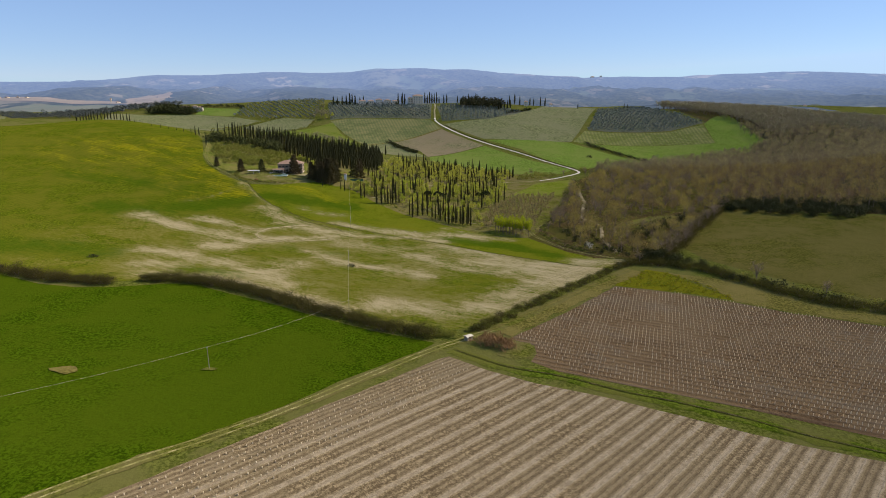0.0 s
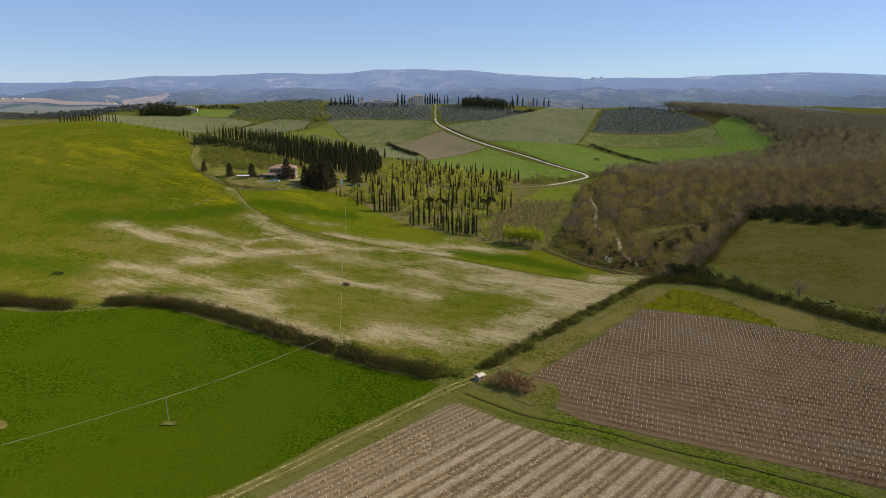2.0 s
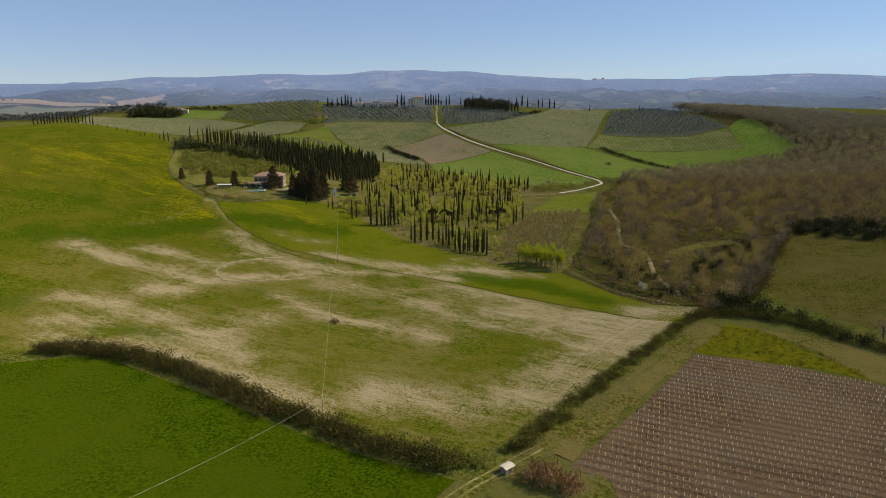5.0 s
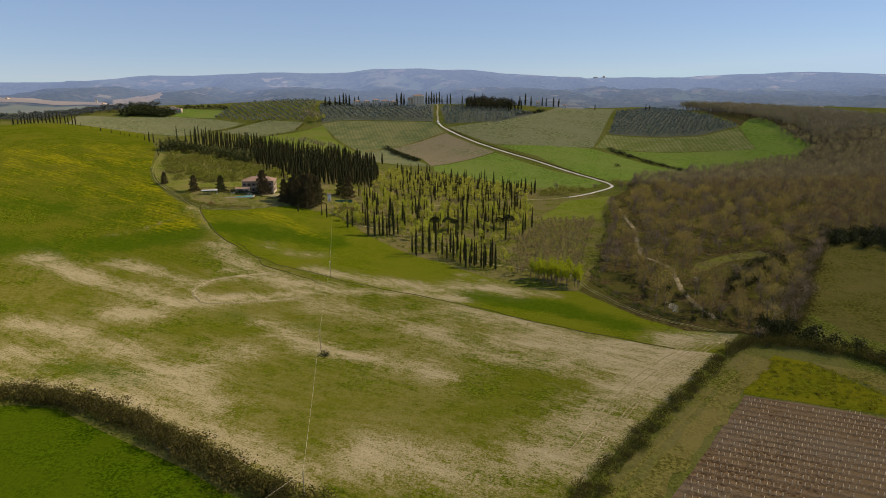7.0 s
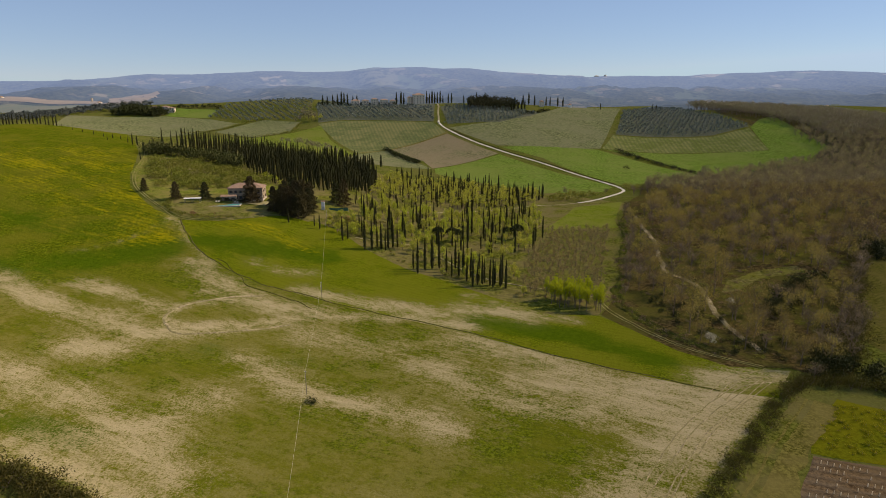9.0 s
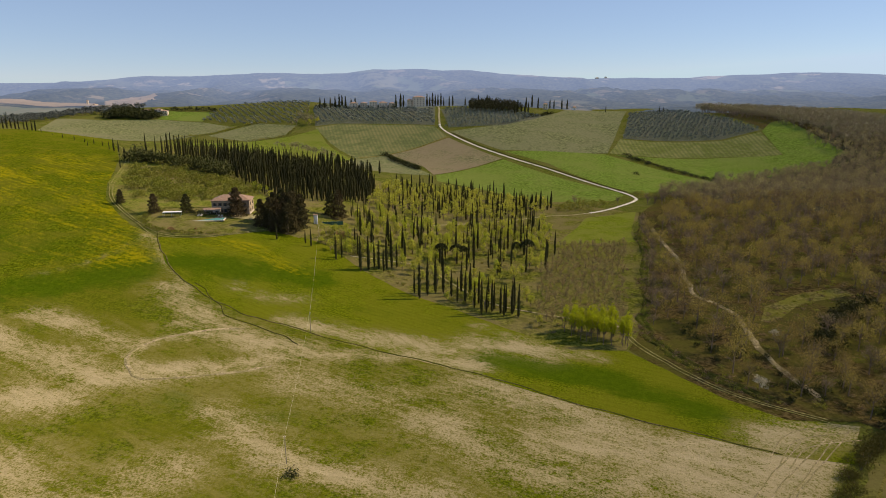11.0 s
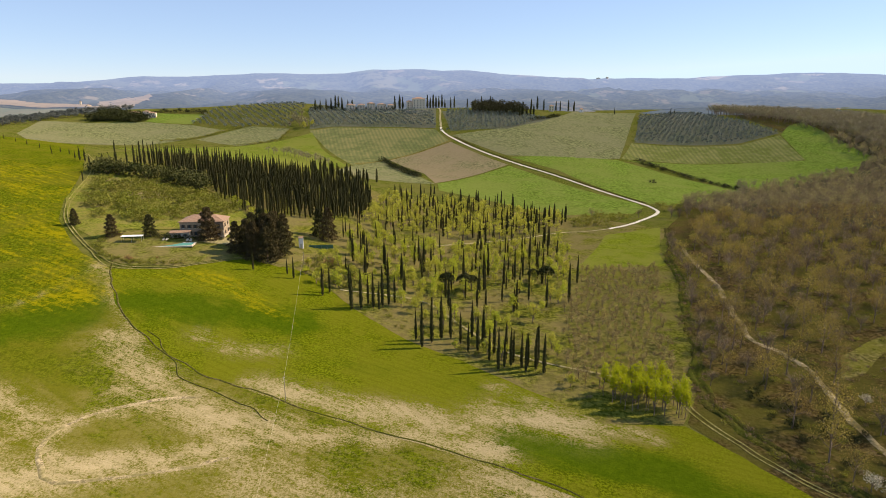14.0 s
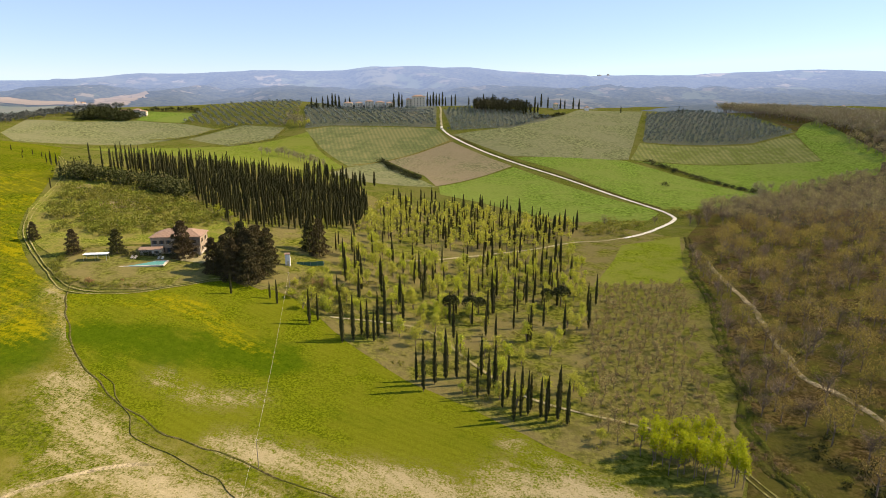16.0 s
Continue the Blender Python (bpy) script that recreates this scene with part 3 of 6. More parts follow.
def bared(x, y):
    return 0.50 * bare(x, y) + 0.20 * veil(x, y) + 0.10 * smooth(335, 290, y) * smooth(-190, -100, x)


def rape(x, y):
    core = np.exp(-(((x + 225) / 95) ** 2 + ((y - 470) / 85) ** 2)) + 0.9 * np.exp(-(((x + 138) / 34) ** 2 + ((y - 415) / 60) ** 2))
    side = 0.75 * np.exp(-((((x + 63) * 0.77 + (377 - y) * 0.64) / 26) ** 2 + (((x + 63) * 0.64 - (377 - y) * 0.77) / 6) ** 2))
    side = side + 0.7 * np.exp(-(((x + 120) / 14) ** 2 + ((y - 375) / 7) ** 2)) + 0.45 * np.exp(-(((x + 88) / 16) ** 2 + ((y - 392) / 6) ** 2))
    return np.clip(0.62 * core + 0.85 * side, 0, 1.0)


field("wheat_field", [(-173, 233), (-150, 221), (-133, 217), (-120, 218), (-100, 224), (-89, 222), (-75, 213), (-62, 206), (-50, 199), (-37, 190), (-25, 183), (-10, 176), (3, 171),
      (-2, 164), (-22, 142), (-38, 122), (-52, 109), (-69, 94), (-110, 53), (-200, -40), (-420, -40), (-420, 250), (-260, 250)], M_WHEAT, "dense dark green field of young wheat", step=7)
field("ploughed_field", [(7, 161), (17, 153), (30, 146), (44, 141), (64, 132), (75, 126), (86, 121), (105, 114), (170, 84), (260, 40), (260, -110), (-260, -110), (-166, -12), (-59, 91), (-34, 117), (4, 159)],
      M_STRIPE, "pale beige ploughed field planted in strips", step=5, masks={"striped": lambda x, y: smooth(11, 17, (x - 2 - (y - 161)) * 0.7071)})
field("vine_field", [(27, 177), (51, 204), (79, 237), (103, 229), (121, 219), (137, 208), (164, 195), (260, 150), (260, 55), (150, 103), (110, 124), (92, 132.5), (80, 138), (56, 147), (38, 154), (31, 160), (34, 166), (34, 172)],
      M_VINE, "bare brown field of newly planted vines", step=6)
field("flower_strip", [(79, 238), (90, 252), (101, 262), (109, 257), (115, 242), (124, 219.5), (109, 228), (97, 232)], M_YELLOW, "strip of yellow flowering weeds", step=4)
field("dry_meadow", [(109, 257), (135, 246), (151, 224), (172, 206), (270, 155), (260, 149), (164, 196), (138, 209), (122, 220), (119, 240)], M_DRY, "pale dry meadow strip beside the vines", step=5)
field("rough_pasture", [(133, 302), (160, 340), (201, 393), (234, 375), (255, 352), (284, 358), (460, 330), (380, 110), (182, 218), (166, 235), (149, 258), (136, 278)], M_GREY, "dull green rough pasture beside the wood", step=7)
field("sparse_field", [(-173, 238), (-122, 225), (-96, 232), (-73, 223), (-52, 209), (-39, 201), (-22, 190), (3, 178), (20, 190), (42, 216), (67, 243), (85, 263), (72, 266), (56, 275), (41, 283), (26, 292), (9, 303),
      (-9, 312), (-29, 320), (-50, 330), (-68, 338), (-84, 349), (-106, 372), (-119, 395), (-136, 408), (-148, 422), (-164, 443), (-174, 464), (-183, 491), (-192, 515), (-215, 560), (-260, 640), (-420, 690), (-640, 640), (-640, 300), (-400, 290), (-260, 262)],
      M_FIELD, "green hillside field with bare chalky streaks and yellow flowers", step=3.2, masks={"bare": bared, "thin": thinned, "rape": rape, "lush": lush_field})
field("upper_field", [(-119, 395), (-106.6, 371.6), (-84.6, 348.4), (-68.6, 337.4), (-50.4, 329.4), (-29.4, 319.4), (-9.4, 311.4), (8.6, 302.4), (25.6, 291.4), (40.6, 282.4), (55.6, 274.4), (72, 265.6), (86, 263), (98, 278), (82, 281), (71, 292), (60, 312), (55, 321), (35, 322),
      (28, 330), (14, 343), (2, 354), (-15, 366), (-33, 384), (-51, 406), (-62, 411), (-77, 412), (-86, 406), (-98, 398), (-111, 395)], M_HILL, "bright green field with yellow flower streaks", step=4, lift=0.03, masks={"bare": lambda x, y: 0.62 * bare_upper(x, y) + 0.2 * veil_upper(x, y), "thin": lambda x, y: 0.5 * veil_upper(x, y), "rape": rape, "lush": lush_upper})
field("copse_floor", [(-51, 407), (-33, 384), (-15, 366), (2, 354), (14, 343), (28, 330), (35, 322), (55, 322), (66, 338), (72, 364), (83, 401), (104, 460), (115, 500), (133, 532), (110, 560), (140, 600), (60, 590), (-40, 600), (-60, 640), (-110, 610), (-190, 560), (-186, 538), (-125, 513), (-98, 481), (-80, 450), (-75, 425), (-62, 411)],
      M_COPSE, "grassy floor of an open tree plantation", step=6)
field("woodland_floor", [(99, 280), (110, 268), (133, 302), (160, 340), (201, 393), (284, 358), (480, 340), (800, 560), (900, 1050), (700, 1250), (470, 1150), (412, 1000), (414, 861), (430, 791), (405, 759), (352, 746), (269, 697), (232, 654), (170, 612), (152, 566),
      (132, 534), (108, 468), (99, 432), (84, 392), (75, 363), (66, 340), (56, 322), (60, 312), (71, 292), (82, 281)], M_LITTER, "brown leaf litter and undergrowth of the wood", step=9)
field("sapling_floor", [(34, 340), (60, 335), (68, 355), (78, 400), (98, 455), (62, 455), (56, 430), (44, 400)], M_SAPLING, "olive-brown rough ground among the saplings", step=5, wave=3)
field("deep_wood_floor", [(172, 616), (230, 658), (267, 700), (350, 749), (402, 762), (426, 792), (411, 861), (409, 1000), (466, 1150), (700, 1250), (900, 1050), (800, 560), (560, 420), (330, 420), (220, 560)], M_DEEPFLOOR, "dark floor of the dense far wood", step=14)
field("clearing", [(94, 525), (131, 540), (108, 480), (104, 460), (61, 458), (77, 488)], M_LUSH, "small bright green mown clearing", step=5)
field("grass_ride", [(94, 457), (104, 457), (94, 422), (83, 390), (73, 358), (65, 352), (72, 388), (83, 422)], M_LANE, "green grassy ride beside the stream", step=4, wave=3)
field("green_corner", [(21, 164), (25, 161), (31, 162), (34, 168), (33, 174), (27, 175)], M_LANE, "green grass corner beside the reeds", step=3)
field("sunlit_glade", [(109, 344), (119, 359), (138, 371), (158, 377), (160, 369), (134, 361), (119, 348)], M_SAPLING, "pale open glade in the wood", step=5)
field("house_lawn", [(-129, 406), (-137, 420), (-132, 432), (-114, 436), (-110, 446), (-84, 448), (-74, 440), (-60, 432), (-58, 420), (-64, 409), (-78, 415), (-86, 408), (-98, 400), (-112, 398), (-122, 401)], M_LAWN, "sun-bleached lawn round the farmhouse", "lawn", step=4)
field("knoll_grass", [(-186, 512), (-176, 470), (-164, 449), (-150, 432), (-138, 422), (-132, 434), (-114, 438), (-110, 448), (-84, 450), (-76, 446), (-98, 481), (-125, 513), (-160, 538)], M_SCRUB, "rough grassy knoll with scrub", step=5)
field("bare_bank", [(-157, 482), (-152, 491), (-137, 494), (-131, 488), (-146, 478)], M_PALEBANK, "pale bare earth bank on the knoll", step=2, wave=4)
field("bare_bank", [(-177, 504), (-173, 510), (-162, 505), (-167, 499)], M_PALEBANK, "pale bare earth bank on the knoll", step=2, wave=3)

# fields of the villa's hill
field("vineyard_field", [(-153, 935), (-125, 942), (-1, 906), (14, 862), (-50, 803), (-82, 772), (-120, 850)], M_VINEYARD, "terraced vineyard in fine green rows", step=9)
field("brown_field", [(16, 858), (68, 768), (-3, 690), (-12, 738), (-48, 803)], M_BROWN, "dull brown tilled field", step=9)
field("dull_field", [(-82, 766), (-54, 803), (-14, 715), (-3, 685), (-61, 672), (-90, 700)], M_PASTURE, "olive green fallow field", step=9)
field("green_slope", [(-1, 688), (69, 764), (143, 618), (143, 603), (129, 583), (79, 582), (28, 635), (0, 655)], M_BRIGHT, "smooth bright green crop below the white road", step=9)
field("upper_pasture", [(18, 880), (68, 898), (119, 939), (172, 1004), (212, 1076), (296, 1084), (190, 813), (144, 795), (71, 802)], M_PASTURE, "wide olive green hillside field", step=10)
field("green_crop", [(74, 796), (186, 806), (207, 784), (264, 701), (232, 654), (165, 612), (152, 618), (112, 747)], M_BRIGHT, "bright green crop above the white road", step=9)
field("grove_floor", [(282, 1030), (372, 1095), (408, 904), (350, 882), (230, 889)], M_OLIVEFLOOR, "grass floor of an olive grove", step=10)
field("vineyard_slope", [(225, 884), (348, 877), (403, 896), (387, 815), (361, 814), (325, 821), (192, 813)], M_VINEYARD_E, "vineyard with pale rows down the slope", step=9)
field("green_hollow", [(405, 896), (414, 861), (430, 791), (405, 759), (352, 746), (264, 703), (232, 793), (196, 810), (325, 819), (387, 813)], M_BRIGHT, "bright green field in a hollow by the wood", step=9)
field("green_hollow", [(405, 897), (414, 862), (428, 792), (450, 800), (457, 891), (466, 958), (436, 935)], M_BRIGHT, "bright green field margin along the far wood", step=9)
field("grove_floor", [(-154, 943), (-177, 1063), (-170, 1100), (-60, 1090), (2, 1040), (0, 909), (-126, 947)], M_OLIVEFLOOR, "grass floor of the villa's olive grove", step=10)
field("grove_floor", [(9, 1000), (47, 1010), (117, 990), (150, 975), (130, 945), (84, 902), (17, 895)], M_OLIVEFLOOR, "grass floor of an olive grove by the drive", step=10)
field("far_field", [(-289, 932), (-262, 966), (-238, 985), (-181, 955), (-184, 900), (-221, 873)], M_PASTURE, "olive green field on a far slope", step=12)
field("far_field", [(-500, 929), (-540, 1040), (-471, 1026), (-397, 1040), (-323, 1015), (-268, 975), (-294, 945), (-335, 901), (-453, 879)], M_PASTURE, "wide dull green field on a far slope", step=14)
field("bright_strip", [(-440, 720), (-330, 690), (-230, 645), (-150, 645), (-100, 695), (-86, 766), (-123, 845), (-148, 925), (-178, 890), (-221, 868), (-300, 880), (-440, 850)], M_LIME, "bright green strip behind the cypress plantation", step=10)
field("far_field", [(-397, 1041), (-402, 1090), (-328, 1070), (-327, 1020)], M_BRIGHT, "small green field by an olive grove", step=14)

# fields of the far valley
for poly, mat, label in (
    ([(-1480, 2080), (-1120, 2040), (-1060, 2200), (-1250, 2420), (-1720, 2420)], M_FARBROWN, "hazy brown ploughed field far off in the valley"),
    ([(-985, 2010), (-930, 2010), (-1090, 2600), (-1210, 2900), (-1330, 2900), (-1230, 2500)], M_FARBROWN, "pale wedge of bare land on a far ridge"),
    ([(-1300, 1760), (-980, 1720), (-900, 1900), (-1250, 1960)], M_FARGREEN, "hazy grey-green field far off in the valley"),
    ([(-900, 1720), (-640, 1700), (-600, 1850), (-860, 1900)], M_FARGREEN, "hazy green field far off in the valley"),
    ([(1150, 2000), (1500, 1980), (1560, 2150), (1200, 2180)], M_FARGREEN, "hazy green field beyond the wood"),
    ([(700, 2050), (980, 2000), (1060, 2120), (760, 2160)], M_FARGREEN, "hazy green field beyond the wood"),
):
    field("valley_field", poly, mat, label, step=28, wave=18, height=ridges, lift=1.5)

field("valley_field", [(-1230, 1560), (-1080, 1580), (-980, 1420), (-850, 1290), (-800, 1190), (-900, 1150), (-1100, 1180), (-1300, 1300)], M_PASTURE, "wide grey-green field on the valley floor", step=30, wave=6)
field("valley_field", [(-960, 1620), (-700, 1600), (-640, 1440), (-800, 1400), (-900, 1480)], M_BROWN, "dull brown field on the valley floor", step=30, wave=6)

# ---- tracks, road, ditches ----
for shift in (-0.62, 0.62):
    strip("dirt_track", [(-150 + shift, 8 - shift), (-69 + shift, 92 - shift), (-38 + shift, 120 - shift), (-2 + shift, 161 - shift), (11 + shift, 174 - shift), (22 + shift, 184 - shift)],
          ((-0.26, -0.05), (0, 0.02), (0.26, -0.05)), M_RUT, "pale wheel track along the field edge", "track", 0.24)
strip("lane_path", [(21, 183.5), (43, 208), (70, 238), (93, 262)], ((-0.3, -0.03), (0, 0.02), (0.3, -0.03)), M_DRY, "faint footpath along the grass lane", "track", 0.25, wobble=0.5)
strip("track_verge", [(-150, 8), (-69, 92), (-38, 120), (-2, 161), (11, 174)], ((-1.5, -0.05), (-0.9, 0.0), (0.9, 0.0), (2.0, -0.05)), M_LANE, "grassy verge beside the dirt track", "verge", 0.18, wobble=0.9)
strip("lane_verge", [(11, 174), (22, 184), (43, 208), (70, 238), (93, 262)], ((-2.4, -0.05), (-1.2, 0.0), (1.2, 0.0), (3.0, -0.05)), M_LANE, "dull grass verge of the lane", "verge", 0.18, wobble=0.9)
strip("lane_grass", [(24, 182), (46, 207), (73, 238), (95, 261)], ((-0.5, 0), (2, 0.0), (4.4, -0.05)), M_DRY, "dry grass lane along the vines", "verge", 0.20, wobble=0.6)
strip("grass_bank", [(8, 166), (16, 160), (24, 155), (39, 150), (53, 143), (66, 138), (79, 132), (89, 126), (107, 117), (190, 78)], ((-2.3, -0.1), (-1.3, 0.15), (-0.5, -0.1), (0.5, -0.1), (1.4, 0.15), (2.9, -0.1)), M_BANK, "green grass bank of a field ditch", "bank", 0.15, wobble=0.6)
strip("field_ditch", [(9, 166), (16, 160.5), (24, 155.5), (39, 150.5), (53, 143.5), (66, 138.5), (79, 132.5), (89, 126.5), (107, 117.5), (190, 78.5)], ((-0.24, 0.05), (0, 0.0), (0.24, 0.05)), M_CRACK, "dark narrow field ditch", "ditch", 0.18, wobble=0.3)
strip("field_ditch", [(-122, 402), (-119, 395), (-106, 372), (-96, 360), (-84, 349), (-68, 338), (-50, 330), (-29, 320), (-9, 312), (9, 303), (26, 292), (41, 283), (56, 275), (72, 266)], ((-0.26, -0.1), (-0.1, 0.02), (0.1, 0.02), (0.26, -0.1)), M_CRACK, "narrow eroded ditch between two fields", "ditch", 0.24, wobble=1.2)
strip("field_ditch", [(-90, 357), (-84, 351), (-77, 343), (-74, 336), (-66, 332), (-58, 327), (-51, 324), (-46, 318)], ((-0.14, -0.1), (-0.05, 0.02), (0.05, 0.02), (0.14, -0.1)), M_CRACK, "branching rain-cut gully in bare soil", "ditch", 0.24, wobble=1.8, step=1.5)
for shift in (-0.8, 0.8):
    strip("dirt_track", [(58 + shift, 337), (62 + shift, 319), (70.5 + shift, 300), (81 + shift, 288), (92, 280 + shift)], ((-0.22, -0.05), (0, 0.04), (0.22, -0.05)), M_RUT, "pale wheel rut at the edge of the wood", "track", 0.27, wobble=0.5)
# wheel marks on the bare soil
for pts in (((69, 265), (76, 273), (84, 277), (93, 278)), ((70, 263), (79, 272), (93, 275)), ((71, 261), (80, 269), (94, 272)), ((94, 276), (62, 247), (30, 207)), ((90, 276), (60, 250), (28, 211)), ((80, 272), (53, 246), (24, 207)),
            ((87, 272), (57, 243), (33, 212))):
    strip("wheel_mark", pts, ((-0.15, -0.1), (0, 0.01), (0.15, -0.1)), M_MARK, "faint pale wheel mark across the thin crop", "track", 0.24, wobble=0.5)
strip("wheel_mark", [(-50, 304), (-66, 298), (-81, 294.5), (-88, 302), (-90, 309), (-87, 317), (-75, 324), (-64, 327)], ((-0.6, -0.16), (-0.2, 0.0), (0.2, 0.0), (0.6, -0.16)), M_MARK, "broad pale loop of wheel marks in the thin crop", "track", 0.24, wobble=0.9)
for shift in (-0.8, 0.8):
    strip("dirt_track", [(-62, 411 + shift), (-77, 412.5 + shift), (-86, 406.5 + shift), (-98, 398.5 + shift), (-111, 396 + shift), (-122 + shift, 399 + shift), (-133 + shift, 410), (-146 + shift, 424), (-162 + shift, 445), (-172 + shift, 466), (-180 + shift, 493), (-186 + shift, 512), (-200 + shift, 540), (-226 + shift, 580)],
          ((-0.2, -0.05), (0, 0.03), (0.2, -0.05)), M_RUT, "pale wheel rut of the drive round the farmhouse", "track", 0.32, wobble=0.4)
strip("dirt_path", [(-40, 398), (-19, 400), (-8, 397), (3, 380), (13, 365), (21, 358), (36, 351), (60, 340)], ((-0.5, -0.05), (0, 0.03), (0.5, -0.05)), M_TRACK, "narrow dirt path through the young trees", "track", 0.32)
strip("gravel_road", [(100, 540), (113, 548), (127, 561), (142, 578), (148, 592), (146, 617), (130, 667), (107, 722), (76, 772), (43, 826), (17, 873), (7, 899), (6, 912)], ((-1.2, -0.1), (-0.7, 0.05), (0.7, 0.05), (1.2, -0.1)), M_ROAD, "white gravel road winding up to the villa", "road", 0.37, wobble=0.2)
strip("villa_drive", [(6, 905), (6, 930), (6, 961), (7, 1000), (6, 1034)], ((-1.2, -0.1), (-0.6, 0.05), (0.6, 0.05), (1.2, -0.1)), M_TRACK, "tan gravel drive up to the villa gate", "drive", 0.36, wobble=0.3)
strip("gravel_track", [(-20, 470), (19, 499), (44, 515), (68, 531), (84, 534), (101, 540.5)], ((-0.8, -0.1), (0, 0.05), (0.8, -0.1)), M_TRACK, "narrow pale gravel track through the copse", "road", 0.36, wobble=0.4)
strip("roadside_ditch", [(150, 620), (134, 668), (111, 723), (80, 773), (47, 827), (21, 874)], ((-1.6, 0), (0, 0.1), (1.6, 0)), M_DITCH, "dark ditch along the gravel road", "ditch", 0.32)
strip("field_path", [(16, 862), (-20, 828), (-51, 803), (-80, 780)], ((-1.6, 0), (0, 0.1), (1.6, 0)), M_DRY, "pale grass path between two fields", "path", 0.32)
strip("stream_bed", [(133, 536), (122, 500), (109, 468), (100, 432), (92, 410), (85, 392), (76, 363), (69, 345), (66, 330), (72, 308), (84, 290)], ((-2.0, -0.1), (-1.0, 0.55), (-0.5, 0.02), (0.5, 0.02), (1.0, 0.6), (2.0, -0.1)), M_DITCH, "dark eroded stream bed between low banks", "stream", 0.22, wobble=1.4, step=2.0)
strip("forest_track", [(124, 490), (119, 469), (113, 429), (104, 396), (98.5, 372), (103, 361), (103, 346), (98, 325), (96, 307), (97, 290)], ((-1.0, -0.1), (-0.5, 0.04), (0.5, 0.04), (1.0, -0.1)), M_STONY, "pale stony track through the wood", "track", 0.32, wobble=0.8)
# ---- plants ----
RNG = np.random.default_rng(7)


def joined(parts):
    """Several (verts, quads) as one."""
    vs, fs, n = [], [], 0
    for v, f in parts:
        vs.append(v)
        fs.append(f + n)
        n += len(v)
    return np.concatenate(vs), np.concatenate(fs)


def sprays(centres, size, rng, up=0.0, slim=0.6):
    """A small leafy spray (a bent diamond) at each centre; up: how far they point upwards."""
    n = len(centres)
    u = rng.normal(size=(n, 3))
    u[:, 2] += up * 3
    u /= np.linalg.norm(u, axis=1)[:, None]
    w = np.cross(u, rng.normal(size=(n, 3)))
    w /= np.linalg.norm(w, axis=1)[:, None] + 1e-9
    s = (np.broadcast_to(size, (n,)) * rng.uniform(0.6, 1.3, n))[:, None]
    fold = np.cross(u, w) * s * 0.25
    v = np.stack([centres + u * s, centres + w * s * slim + fold, centres - u * s * 0.9, centres - w * s * slim + fold], 1).reshape(-1, 3)
    return v, np.arange(4 * n).reshape(n, 4)


def limb(points, radii, sides=5):
    """A tapering tube along points."""
    p, k = np.asarray(points, float), sides
    v = []
    for i, q in enumerate(p):
        d = p[min(i + 1, len(p) - 1)] - p[max(i - 1, 0)]
        d /= np.linalg.norm(d) + 1e-9
        a = np.cross(d, (0.3, 0.9, 0.1))
        a /= np.linalg.norm(a) + 1e-9
        b = np.cross(d, a)
        for j in range(k):
            t = 2 * math.pi * j / k
            v.append(q + radii[i] * (a * math.cos(t) + b * math.sin(t)))
    f = [(i * k + j, i * k + (j + 1) % k, (i + 1) * k + (j + 1) % k, (i + 1) * k + j) for i in range(len(p) - 1) for j in range(k)]
    return np.array(v), np.array(f)


def grafted(limbs):
    """Trunk and limbs as one piece: a collar joins each limb to the trunk."""
    v, f = joined(limbs)
    n, extra = len(limbs[0][0]), []
    for w, _ in limbs[1:]:
        k = int(np.argmin(np.linalg.norm(limbs[0][0] - w[0], axis=1)))
        extra.append((k, n, n + 1, n + 2))
        n += len(w)
    return v, np.concatenate([f, np.array(extra)]) if extra else f


def spindle(h, r, base, rng, tufts, size):
    """A cypress crown: a dark core and upright sprays over it."""
    rings, k, v = 9, 7, []
    for i in range(rings):
        t = i / (rings - 1)
        rr = r * 0.78 * (0.55 + 0.45 * min(1, t * 4)) * max(0.02, 1 - t ** 2.2)
        for j in range(k):
            a = 2 * math.pi * j / k
            q = rr * rng.uniform(0.85, 1.15)
            v.append((q * math.cos(a), q * math.sin(a), base + t * (h - base) * 0.97))
    f = np.array([(i * k + j, i * k + (j + 1) % k, (i + 1) * k + (j + 1) % k, (i + 1) * k + j) for i in range(rings - 1) for j in range(k)])
    t = rng.uniform(0, 1, tufts) ** 0.85
    rr = r * (0.6 + 0.4 * np.minimum(1, t * 4)) * np.maximum(0.04, 1 - t ** 2.2) * rng.uniform(0.75, 1.12, tufts)
    a = rng.uniform(0, 2 * math.pi, tufts)
    c = np.stack([rr * np.cos(a), rr * np.sin(a), base + t * (h - base)], 1)
    return joined([(np.array(v), f), sprays(c, size, rng, up=1.0, slim=0.45)])


def cloud(clumps, per, spread, rng):
    """Leaf centres in clumps."""
    c = np.repeat(clumps, per, 0)
    return c + rng.normal(size=c.shape) * spread


